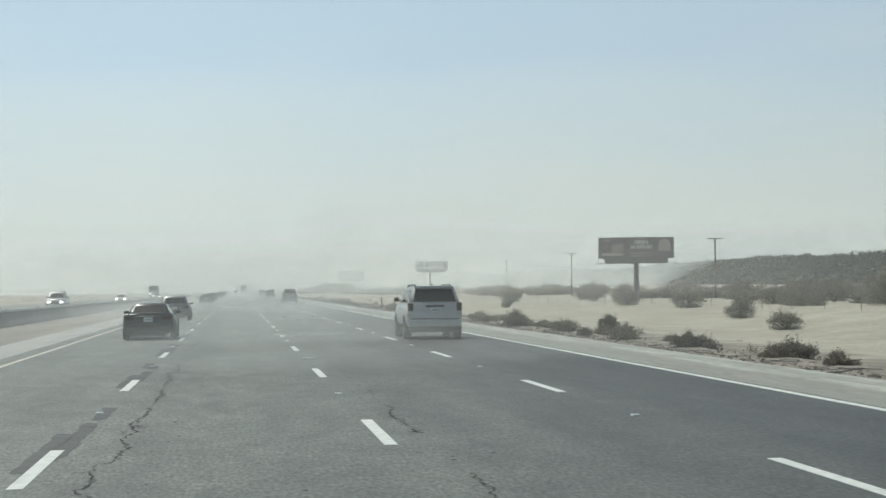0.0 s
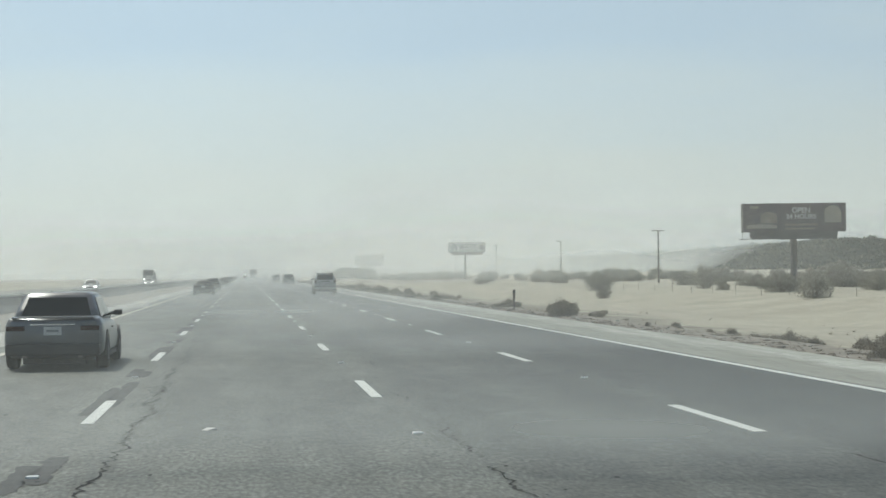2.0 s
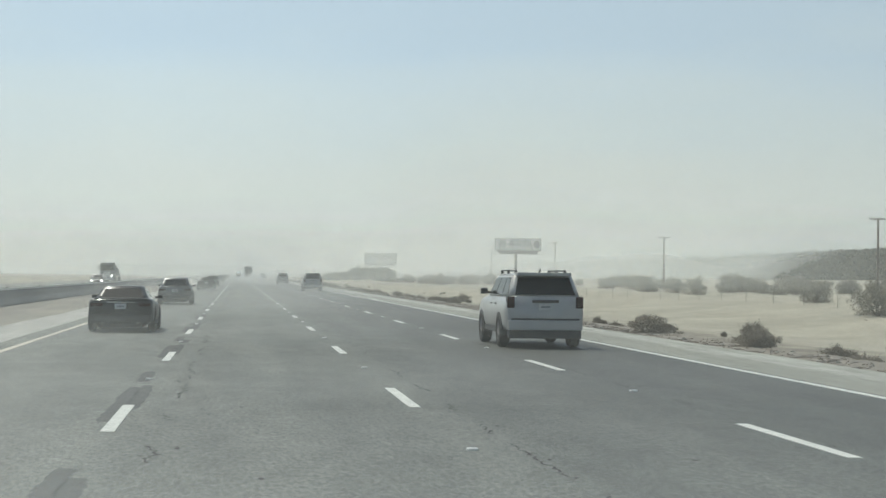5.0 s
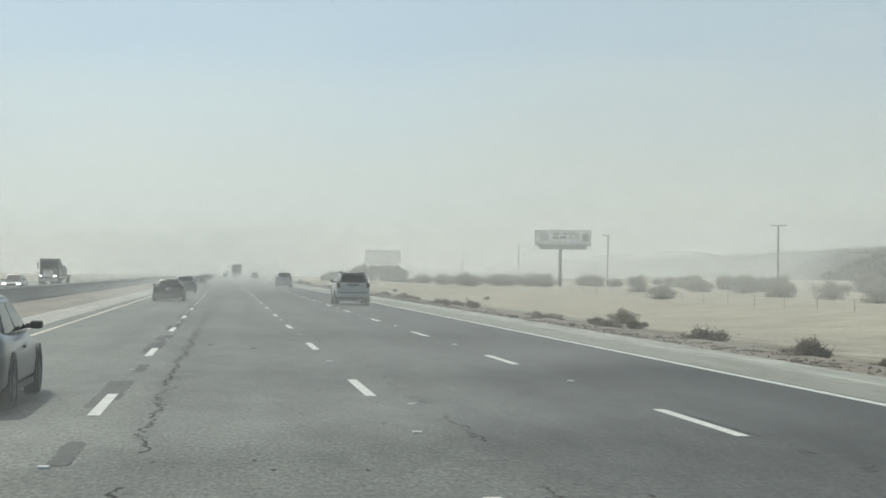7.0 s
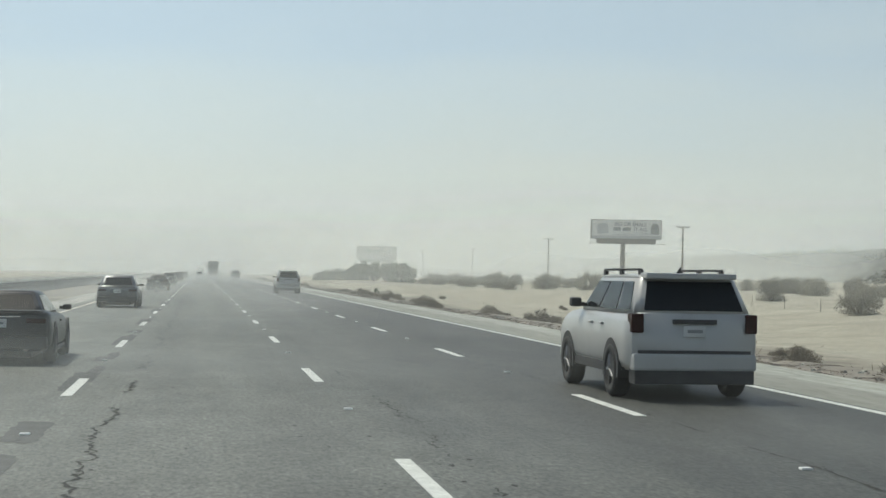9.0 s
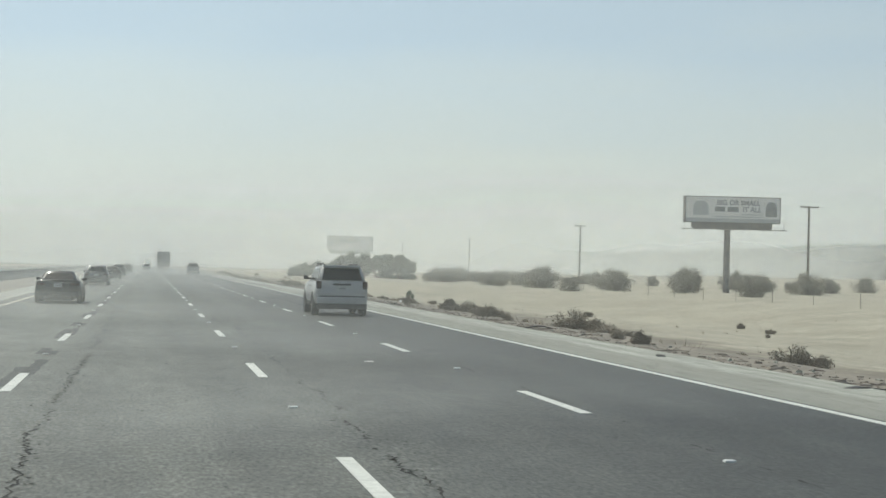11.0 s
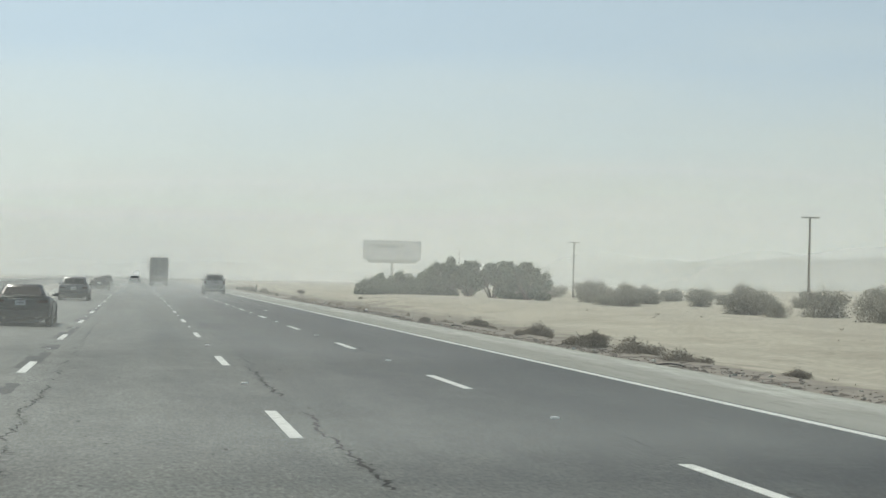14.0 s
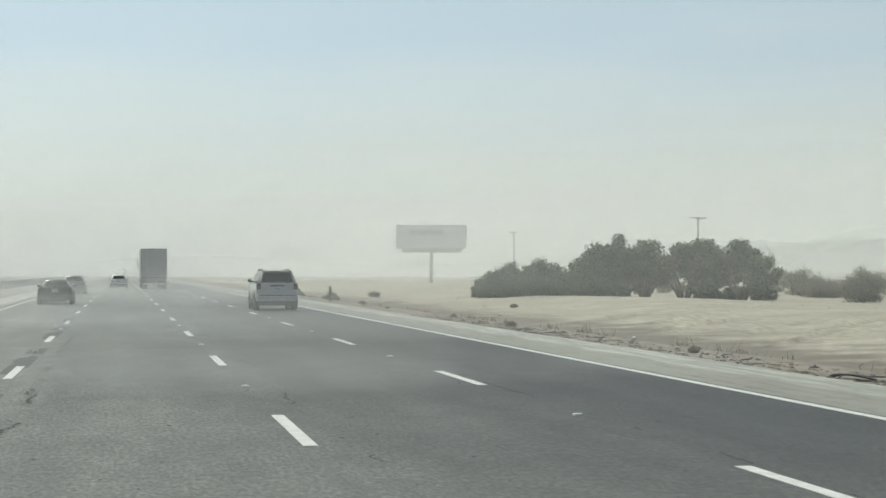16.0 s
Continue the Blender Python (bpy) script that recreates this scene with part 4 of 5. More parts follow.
def billboard(x, y, w, z0, z1, label, face, turn, base, post=0.0):
    """A board on one steel column: sheet, frame, apron, catwalk, column."""
    ob = thing("billboard", x, y, base, label, "billboard", "billboards along the freeway", turn)
    z0, z1 = z0 - base, z1 - base
    h = w / 2
    bm = bmesh.new()
    tube(bm, (post, 0.55, 0), (post, 0.55, z0 - 0.6), 0.39, 0.36, 20)
    part("column", bm, STEEL_DARK, ob, "round weathered steel column")
    bm = bmesh.new()
    tube(bm, (-h * 0.86, 0.55, z0 - 0.35), (h * 0.86, 0.55, z0 - 0.35), 0.30, 0.30, 12)
    part("torsion_beam", bm, STEEL_DARK, ob)
    board = part("sheet", boxes((-h, h, -0.06, 0.0, z0, z1)), face, ob)
    part("back_sheet", boxes((-h, h, 1.10, 1.16, z0, z1)), FACE_GREY, ob)
    for a in ((-h - 0.08, -h, -0.09, 1.18, z0 - 0.08, z1 + 0.08), (h, h + 0.08, -0.09, 1.18, z0 - 0.08, z1 + 0.08),
              (-h, h, -0.09, 0.06, z1, z1 + 0.08), (-h, h, -0.09, 0.06, z0 - 0.08, z0)):
        part("frame", boxes(a), STEEL_DARK, ob)
    n = 6
    for i in range(n):  # apron panels under the sheet
        a, b = -h * 0.84 + h * 1.68 * i / n, -h * 0.84 + h * 1.68 * (i + 1) / n
        part("apron_panel", boxes((a + 0.01, b - 0.01, 0.10, 0.14, z0 - 0.80 - 0.05 * ((i * 7) % 3), z0 - 0.08)), STEEL_DARK, ob)
    walkway = part("catwalk", boxes((-h * 1.12, h * 1.10, -0.95, -0.20, z0 - 0.86, z0 - 0.80)), STEEL_DARK, ob)
    for i in range(7):
        xx = -h * 1.05 + h * 2.1 * i / 6
        part("bracket", boxes((xx - 0.03, xx + 0.03, -0.95, 0.5, z0 - 0.92, z0 - 0.862)), STEEL_DARK, walkway)
        if i in (0, 6):
            part("rail_post", boxes((xx - 0.02, xx + 0.02, -0.95, -0.91, z0 - 0.80, z0 + 0.25)), STEEL_DARK, walkway)
    for i in range(5):
        xx = -h * 0.8 + h * 1.6 * i / 4
        part("upright", boxes((xx - 0.06, xx + 0.06, 0.16, 0.28, z0 - 0.7, z1 - 0.05)), STEEL_DARK, ob)
    return ob, h, z0, z1, board


def plain(parent, x0, x1, z0, z1, mat, y=-0.062, name="print_bar"):
    return part(name, boxes((x0, x1, y - 0.012, y + 0.001, z0, z1)), mat, parent)


def rounded(parent, x0, x1, z0, z1, mat, name, lift=0.0):
    """A flat printed shape with a rounded top."""
    bm = bmesh.new()
    cx, r = (x0 + x1) / 2, (x1 - x0) / 2
    pts = [(x0, z0), (x1, z0)] + [(cx + r * math.cos(math.pi * i / 14), z1 - (z1 - z0) * 0.45 + (z1 - z0) * 0.45 * math.sin(math.pi * i / 14)) for i in range(15)]
    y = -0.062 - lift
    lo = [bm.verts.new((px, y, pz)) for px, pz in pts]
    hi = [bm.verts.new((px, y - 0.008, pz)) for px, pz in pts]
    bm.faces.new(lo)
    bm.faces.new(hi[::-1])
    for i in range(len(pts)):
        k = (i + 1) % len(pts)
        bm.faces.new((lo[i], hi[i], hi[k], lo[k]))
    bmesh.ops.recalc_face_normals(bm, faces=bm.faces)
    return part(name, bm, mat, parent)


ob, h, z0, z1, board = billboard(59.8, 243.0, 11.1, 5.85, 8.85, "dark brown billboard with white words and gold shape", FACE_DARK, -8, -0.75)
words(board, "words_open", "OPEN", 0.78, 0.75, z1 - 0.95, -0.066, AD_WHITE)
words(board, "words_hours", "24 HOURS", 0.72, 0.75, z1 - 1.62, -0.066, AD_WHITE)
plain(board, -1.0, 2.6, z0 + 0.62, z0 + 0.84, AD_BROWN)
plain(board, -1.0, 2.2, z0 + 0.20, z0 + 0.38, AD_BROWN)
rounded(board, 3.3, 5.1, z0 + 0.95, z1 - 0.2, AD_GOLD, "gold_shape")
rounded(board, -3.7, -1.9, z0 + 0.9, z0 + 2.15, AD_BROWN, "printed_food_top")
rounded(board, -5.2, -1.9, z0 + 0.35, z0 + 0.8, AD_GOLD, "printed_food_base", 0.004)
plain(board, -4.8, -3.9, z1 - 0.5, z1 - 0.2, AD_BROWN)

ob, h, z0, z1, board = billboard(66.95, 570.5, 11.1, 7.93, 10.85, "pale billboard with dark grey words on a steel column", FACE_PALE, -6, -0.65, -0.5)
words(board, "words_size", "BIG OR SMALL", 0.80, 0.65, z1 - 0.90, -0.066, AD_SLATE)
words(board, "words_promise", "IT ALL", 0.80, 2.25, z1 - 1.68, -0.066, AD_SLATE)
plain(board, -2.15, -0.95, z1 - 1.68, z1 - 1.12, AD_SLATE)
plain(board, -0.65, 0.65, z1 - 1.68, z1 - 1.12, AD_SLATE)
plain(board, 1.0, 3.5, z0 + 0.86, z0 + 0.98, FACE_GREY)
plain(board, -2.4, 3.6, z0 + 0.60, z0 + 0.72, FACE_GREY)
rounded(board, 3.85, 5.2, z0 + 0.72, z1 - 0.45, AD_SLATE, "printed_shape")
rounded(board, -4.7, -2.9, z0 + 0.8, z1 - 0.45, FACE_GREY, "printed_shape_pale")
plain(board, -5.55, 5.55, z0, z0 + 0.45, FACE_GREY)

ob, h, z0, z1, board = billboard(62.0, 905.0, 14.2, 6.6, 11.3, "grey billboard far off in the dust on a steel column", FACE_GREY, -6, -0.4)
plain(board, -4.5, 2.5, z1 - 1.9, z1 - 1.0, AD_SLATE)
billboard(66.0, 1235.0, 14.2, 7.5, 12.0, "faint grey billboard in the far dust", FACE_GREY, -6, 0.0)


def utility_pole(x, y, h, arm):
    ob = thing("utility_pole", x, y, ground_height(x, y) - 0.05, "weathered wooden utility pole with a wooden crossarm", "utility pole", "poles along the desert")
    bm = bmesh.new()
    tube(bm, (0, 0, 0), (0, 0, h), 0.17, 0.11, 10)
    part("pole", bm, POLE_WOOD, ob)
    part("crossarm", boxes((-arm, arm, -0.19, -0.09, h - 0.20, h - 0.06), bevel=0.01), POLE_WOOD, ob)
    for xx in (-arm * 0.92, -arm * 0.45, arm * 0.45, arm * 0.92):
        bm = bmesh.new()
        tube(bm, (xx, -0.14, h - 0.08), (xx, -0.14, h + 0.12), 0.05, 0.035, 8)
        part("insulator", bm, INSULATOR, ob)
    for sd in (1, -1):
        bm = bmesh.new()
        tube(bm, (0, -0.13, h - 0.75), (sd * arm * 0.55, -0.14, h - 0.18), 0.02, 0.02, 5)
        part("brace", bm, STEEL_DARK, ob)
    return ob


for px, py, ph in ((72.1, 243.5, 9.2), (72.2, 353.6, 9.3), (76.0, 465.3, 9.5), (75.9, 569.5, 10.4), (77.0, 679.0, 10.7), (77.6, 788.4, 10.2), (77.6, 898.0, 10.4), (77.6, 1008.0, 10.4)):
    utility_pole(px, py, ph, 1.15)


# ---- plants ----
def leaf_cloud(bm, rng, centre, radii, count, size, hollow=0.35, flat=0.0):
    """Small leaf quads through an uneven ellipsoid."""
    cx, cy, cz = centre
    for _ in range(count):
        while True:
            p = Vector((rng.uniform(-1, 1), rng.uniform(-1, 1), rng.uniform(-1, 1)))
            if hollow < p.length < 1.0:
                break
        lump = 0.82 + 0.30 * noise.noise(p * 2.3 + Vector((cx, cy, cz)))
        q = Vector((cx + p.x * radii[0] * lump, cy + p.y * radii[1] * lump, cz + p.z * radii[2] * lump))
        if q.z < 0.02:
            q.z = rng.uniform(0.02, 0.3) * radii[2]
        d = Vector((rng.uniform(-1, 1), rng.uniform(-1, 1), rng.uniform(-0.3, 1))).normalized()
        u = d.orthogonal().normalized()
        v = d.cross(u)
        a = rng.uniform(0, 6.28)
        u, v = u * math.cos(a) + v * math.sin(a), v * math.cos(a) - u * math.sin(a)
        s = size * rng.uniform(0.6, 1.4)
        bm.faces.new([bm.verts.new(q + k) for k in (u * s, v * s * 0.45, -u * s, -v * s * 0.45)])


def fit_mesh(bm, width, height):
    """Scales a plant's mesh to its width and height."""
    w = max(max(abs(v.co.x), abs(v.co.y)) for v in bm.verts) * 2
    h = max(v.co.z for v in bm.verts)
    for v in bm.verts:
        v.co.x, v.co.y = v.co.x * width / w, v.co.y * width / w
        if v.co.z > 0:
            v.co.z *= height / h


def bush_kind(seed, name, label, width, height, leaves, size, mat, group, stems=9):
    rng = random.Random(seed)
    ob = new(name)
    tagged(ob, label, "bush", group)
    bm = bmesh.new()
    tips = []
    for i in range(stems):
        a, lean = 6.283 * i / stems + rng.uniform(-0.4, 0.4), rng.uniform(0.15, 1.0)
        tip = Vector((math.cos(a) * lean * width * 0.46, math.sin(a) * lean * width * 0.46, height * rng.uniform(0.55, 1.0) * (1.05 - 0.35 * lean)))
        mid = tip * 0.5 + Vector((rng.uniform(-.1, .1), rng.uniform(-.1, .1), 0)) * width * 0.3
        tube(bm, (0, 0, -0.08), mid, 0.020 * height, 0.013 * height, 4, False)
        tube(bm, mid, tip, 0.013 * height, 0.005 * height, 4, False)
        tips.append(tip)
        for _ in range(4):
            e = mid.lerp(tip, rng.random()) + Vector((rng.uniform(-1, 1), rng.uniform(-1, 1), rng.uniform(0, 1))) * 0.22 * height
            tube(bm, mid.lerp(tip, 0.3), e, 0.007 * height, 0.003 * height, 3, False)
    fit_mesh(bm, width, height)
    part("woody_base", bm, STEM, ob)
    bm = bmesh.new()
    for t in tips:
        r = rng.uniform(0.13, 0.24)
        leaf_cloud(bm, rng, (t.x * 0.85, t.y * 0.85, t.z * rng.uniform(0.55, 0.85)), (width * r, width * r, height * r * 1.25), leaves // len(tips), size, 0.05)
    leaf_cloud(bm, rng, (0, 0, height * 0.12), (width * 0.46, width * 0.46, height * 0.55), leaves // 2, size, 0.45)
    for _ in range(leaves // 5):  # single sprigs that break the outline
        t = rng.choice(tips)
        leaf_cloud(bm, rng, (t.x * rng.uniform(0.3, 1.1), t.y * rng.uniform(0.3, 1.1), t.z * rng.uniform(0.4, 1.1)), (0.06 * width, 0.06 * width, 0.1 * height), 1, size, 0.0)
    fit_mesh(bm, width, height * 1.02)
    part("foliage", bm, mat, ob)
    return ob


def place(kinds, spots, rng):
    """Puts copies of the kinds at the spots (x, y, scale); the first use of a kind moves the kind itself."""
    used = set()
    for x, y, s in spots:
        k = rng.choice(kinds)
        m = pose(x, y, ground_height(x, y) if x > 13.2 or x < -14 else -0.08, 0, 0, rng.uniform(0, 360))
        if k.name not in used:
            used.add(k.name)
            k.matrix_basis = m
            k.scale = (s, s, s * rng.uniform(0.85, 1.1))
            o = k
        else:
            o = copy_thing(k, m)
            o.scale = (s, s, s * rng.uniform(0.85, 1.1))
    for k in kinds:
        if k.name not in used:
            for o in (*k.children_recursive, k):
                bpy.data.objects.remove(o)


rng = random.Random(11)
DESERT = "grey-green desert bushes across the sand"
big = [bush_kind(20 + i, "desert_bush", "rounded dusty grey-green desert bush growing in pale sand", 3.5 + 0.5 * (i % 3), 2.45 - 0.2 * (i % 2), 3200, 0.062, LEAF_GREY, DESERT, 12 + i) for i in range(5)]
spots = [(61.9, 165.2, 1.2), (45.2, 143.4, 0.9), (50.4, 209.5, 1.1), (41.3, 119.5, 0.8), (65.5, 434.3, 1.0), (64.8, 414.7, 1.1), (61.2, 485.4, 1.2), (63.3, 398.2, 1.1),
         (66.5, 585.0, 1.3), (70.4, 556.0, 1.35), (59.4, 595.2, 1.4), (57.2, 627.8, 1.3), (49.3, 577.0, 1.15), (54.8, 576.2, 1.2), (52.0, 604.0, 1.1), (59.0, 648.0, 1.2),
         (49.7, 629.0, 0.8), (60.6, 669.6, 1.1), (50.0, 662.2, 1.0), (50.4, 677.7, 1.0),
         (63.0, 727.0, 1.1), (62.0, 716.0, 1.2), (61.0, 708.0, 1.0), (58.0, 694.0, 1.1), (62.0, 692.0, 1.0), (59.0, 684.0, 0.9)]
spots += [(66.9, 305.2, 1.3), (57.0, 239.0, 1.2), (75.5, 273.0, 1.4), (50.4, 180.0, 1.2), (62.7, 199.0, 1.35), (81.7, 409.0, 1.2), (79.0, 435.0, 1.2),
          (49.0, 294.8, 1.15), (55.0, 325.7, 1.1), (44.5, 270.8, 0.7), (66.0, 313.0, 1.1), (52.8, 440.5, 1.1), (67.4, 474.0, 1.1), (68.8, 458.6, 1.2), (64.0, 428.9, 1.3),
          (58.9, 563.0, 1.2), (57.0, 537.0, 1.1), (52.0, 606.0, 1.3), (51.0, 598.0, 1.2)]
for y0, y1, x0, x1, n in ((140, 340, 56, 96, 26), (340, 620, 70, 100, 22), (620, 820, 48, 98, 16)):  # drifts of two to four bushes
    for i in range(n):
        cx, cy = rng.uniform(x0, x1), rng.uniform(y0, y1)
        for _ in range(rng.randint(1, 4)):
            spots.append((cx + rng.uniform(-5, 5), cy + rng.uniform(-9, 9), rng.uniform(0.6, 1.3)))
place(big, spots, rng)
VERGE = "dry shrubs along the verge"
small = [bush_kind(40 + i, "dry_shrub", "small dry brown shrub on the sandy verge", 1.15 + 0.15 * i, 0.66 - 0.05 * (i % 3), 3000, 0.026, LEAF_SHRUB, VERGE, 16) for i in range(4)]
spots = [(12.95, 51.8, 1.2), (13.1, 44.1, 0.9), (13.5, 75.6, 1.4), (13.3, 32.4, 1.0), (13.2, 63.0, 1.2),
         (39.4, 491.7, 0.75), (37.5, 481.3, 0.6), (33.0, 470.0, 0.35), (49.7, 295.3, 0.35), (20.8, 327.4, 1.3),
         (15.8, 125.3, 0.5), (15.3, 119.4, 0.6), (15.3, 116.8, 0.75), (15.5, 114.8, 0.8), (15.0, 110.3, 0.9), (15.4, 109.4, 0.7),
         (15.3, 105.4, 0.85), (18.1, 538.3, 0.8), (16.4, 526.8, 0.6), (17.8, 529.0, 0.8), (17.5, 519.2, 0.7), (15.3, 509.3, 0.65),
         (15.4, 500.8, 0.7), (16.2, 500.2, 0.7), (16.9, 499.8, 0.5), (17.1, 498.3, 0.5), (15.1, 492.1, 0.75), (17.7, 496.3, 0.6),
         (16.4, 314.1, 0.9), (17.5, 311.4, 0.8)]
y = 14.0
while y < 720:
    y += rng.uniform(0.9, 4.6) * (1.0 if y < 250 or 380 < y < 610 else 1.7)
    size = rng.choice((0.35, 0.5, 0.6, 0.8, 1.0, 1.3))
    spots.append((rng.uniform(12.6, 15.2) if rng.random() < 0.82 else rng.uniform(15, 24), y, size * (0.3 if 575 < y < 665 else 0.4 if 98 < y < 126 or 484 < y < 528 else 1.0)))
place(small, spots, rng)
sr = random.Random(6)
for k in range(22):  # a thicker fringe beside the middle of the way
    x, y, size = sr.uniform(12.8, 18.5), sr.uniform(255, 380), sr.choice((0.35, 0.5, 0.7, 0.9))
    copy_thing(sr.choice(small), pose(x, y, ground_height(x, y) if x > 13.2 else -0.08, 0, 0, sr.uniform(0, 360))).scale = (size, size, size * 0.9)


upright = bush_kind(71, "upright_plant", "small dark upright plant on the sand beside the verge", 0.95, 1.0, 420, 0.05, LEAF_TREE, "", 8)
upright.matrix_basis = pose(23.2, 532.8, ground_height(23.2, 532.8))


def tree_kind(seed, height, width, leaves, skirt):
    rng = random.Random(seed)
    ob = new("salt_cedar_tree")
    tagged(ob, "dense dusty green tree with several crooked trunks", "tree", "tree clump beside the freeway")
    bm, tips = bmesh.new(), []
    for i in range(5):
        a = 6.283 * i / 5 + rng.uniform(-0.4, 0.4)
        p = Vector((0.25 * math.cos(a), 0.25 * math.sin(a), -0.15))
        r = 0.15
        for k in range(4):
            q = p + Vector((math.cos(a) * width * 0.09, math.sin(a) * width * 0.09, height * 0.17)) + Vector((rng.uniform(-.25, .25), rng.uniform(-.25, .25), 0))
            tube(bm, p, q, r, r * 0.75, 6, False)
            if k > 0:
                for _ in range(2):
                    e = q + Vector((rng.uniform(-1, 1), rng.uniform(-1, 1), rng.uniform(0.2, 1))) * width * 0.17
                    tube(bm, q, e, r * 0.45, 0.02, 5, False)
                    tips.append(e)
            p, r = q, r * 0.75
        tips.append(p)
    fit_mesh(bm, width * 0.85, height * 0.9)
    part("trunk", bm, STEM, ob)
    bm = bmesh.new()
    n = 64
    for i in range(n):  # loose clumps over a dome, with gaps between them
        a, e = i * 2.39996 + rng.uniform(-0.4, 0.4), rng.uniform(-0.05, 1.5)
        d = rng.uniform(0.55, 1.08)
        lift = rng.uniform(0.42, 0.62)
        c = (width * 0.42 * d * math.cos(a) * math.cos(e), width * 0.42 * d * math.sin(a) * math.cos(e), height * (0.34 + lift * d * math.sin(max(e, 0.0))))
        s = rng.uniform(0.055, 0.13)
        leaf_cloud(bm, rng, c, (width * s, width * s, width * s * rng.uniform(0.7, 1.3)), leaves // n, rng.choice((0.09, 0.13, 0.17)), 0.1)
        for _ in range(5):
            leaf_cloud(bm, rng, (c[0] * 1.1, c[1] * 1.1, c[2] + rng.uniform(0.0, 0.6)), (0.2, 0.2, 0.3), 2, 0.12, 0.0)
    for _ in range(skirt):
        a = rng.uniform(0, 6.283)
        leaf_cloud(bm, rng, (width * 0.30 * math.cos(a), width * 0.30 * math.sin(a), height * rng.uniform(0.05, 0.4)), (width * 0.19, width * 0.19, height * 0.2), leaves // 14, 0.13, 0.1)
    fit_mesh(bm, width, height)
    part("crown", bm, LEAF_TREE, ob)
    return ob


GROVE = [(28.2, 690.0, 0.66), (30.9, 691.5, 0.76), (33.6, 689.0, 0.74), (26.2, 688.0, 0.52)]
place([tree_kind(61, 4.5, 6.2, 7600, 14), tree_kind(64, 4.5, 6.6, 7600, 14)], GROVE, rng)
place([tree_kind(62, 4.7, 6.6, 13500, 2), tree_kind(63, 4.6, 6.4, 13500, 2)], [(36.4, 690.5, 0.96), (39.2, 692.0, 1.06), (41.8, 690.5, 1.06), (44.0, 691.5, 1.04), (45.8, 689.0, 1.02)], rng)

under = [bush_kind(81 + i, "thicket_bush", "dark dense bush growing under the tree clump", 3.4, 1.7, 2600, 0.10, LEAF_TREE, "bushes under the trees", 10) for i in range(2)]
place(under, [(26.6, 687.2, 0.8), (28.6, 688.0, 1.0), (31.0, 688.4, 1.1), (33.6, 687.6, 1.1), (35.8, 688.6, 0.8), (44.9, 691.9, 0.5), (47.6, 689.6, 0.5)], rng)


# ---- ridge and dust in the distance ----
def build_ridge():
    bm = bmesh.new()
    cols = 206
    prof = [(-34, -4.0), (-26, 2.0), (-18, 7.5), (-10, 11.8), (0, 14.5), (30, 15.5), (80, 14.0)]
    rows = []
    for i in range(cols + 1):
        y = -300 + 2450 * i / cols
        x = 275 + 18 * math.sin(y * 0.006) + 30 * noise.noise((0.3, y * 0.004, 2.0))
        k = 0.85 + 0.10 * noise.noise((5.0, y * 0.012, 1.0)) + 0.10 * noise.noise((5.0, y * 0.08, 1.0))
        rows.append([bm.verts.new((x + dx, y, h * k if h > 0 else h)) for dx, h in prof])
    for a, b in zip(rows, rows[1:]):
        for j in range(len(prof) - 1):
            bm.faces.new((a[j], a[j + 1], b[j + 1], b[j]))
    bmesh.ops.recalc_face_normals(bm, faces=bm.faces)
    ob = part("ridge", bm, HILL, smooth=True)
    tagged(ob, "low scrub-covered ridge beyond the desert flat", "ridge", kind="structure")


build_ridge()


def build_ridge_scrub():
    rng = random.Random(77)
    bm = bmesh.new()
    for _ in range(2400):
        y = rng.uniform(300, 1500)
        x = 275 + 18 * math.sin(y * 0.006) + 30 * noise.noise((0.3, y * 0.004, 2.0))
        k = 0.85 + 0.10 * noise.noise((5.0, y * 0.012, 1.0)) + 0.10 * noise.noise((5.0, y * 0.08, 1.0))
        dx, h = rng.choice(((-25, 2.5), (-20, 6.0), (-15, 9.0), (-10, 11.8), (-5, 13.4), (0, 14.5), (8, 14.7)))
        leaf_cloud(bm, rng, (x + dx, y, h * k + 0.5), (rng.uniform(3, 7), rng.uniform(4, 9), rng.uniform(1.2, 2.8)), 46, 0.75, 0.2)
    ob = part("ridge_scrub", bm, LEAF_RIDGE)
    tagged(ob, "dark low scrub covering the far ridge", "scrub", kind="stuff")


build_ridge_scrub()


# ---- dust in the air: curved, ragged veils low over the road and the flat ----
HOLE = (-0.65, 0.40, 1.4, 2.1)  # kept clear of dust: x from, x to, z from, z to


def dust_cloud(y, half, height, mat, label, slot, deep):
    """A curved, ragged veil of dust across the road."""
    bm = bmesh.new()
    xs = sorted({-half, half, *(half * math.sin(1.5708 * i / 14) for i in range(-14, 15)), HOLE[0], HOLE[1]})
    xs = [x for x in xs if not HOLE[0] < x < HOLE[1]]
    zs = [-0.6, 0.2, 0.5, 1.0, 1.4, 2.1, 2.8, 4.5, 6.5, 9.0, 12.0, 16.0, 22.0, 32.0]
    zs = [z for z in zs if z < height - 0.05] + [height]
    grid = [[bm.verts.new((x, y + deep * noise.noise((x * 0.13, 0.7, y)), z)) for x in xs] for z in zs]
    for a, b, z in zip(grid, grid[1:], zs):
        for i in range(len(xs) - 1):
            if slot and HOLE[2] <= z < HOLE[3] and xs[i] >= HOLE[0] and xs[i + 1] <= HOLE[1]:
                continue
            bm.faces.new((a[i], a[i + 1], b[i + 1], b[i]))
    ob = part("dust_cloud", bm, mat, smooth=True)
    tagged(ob, label, "dust", kind="stuff")


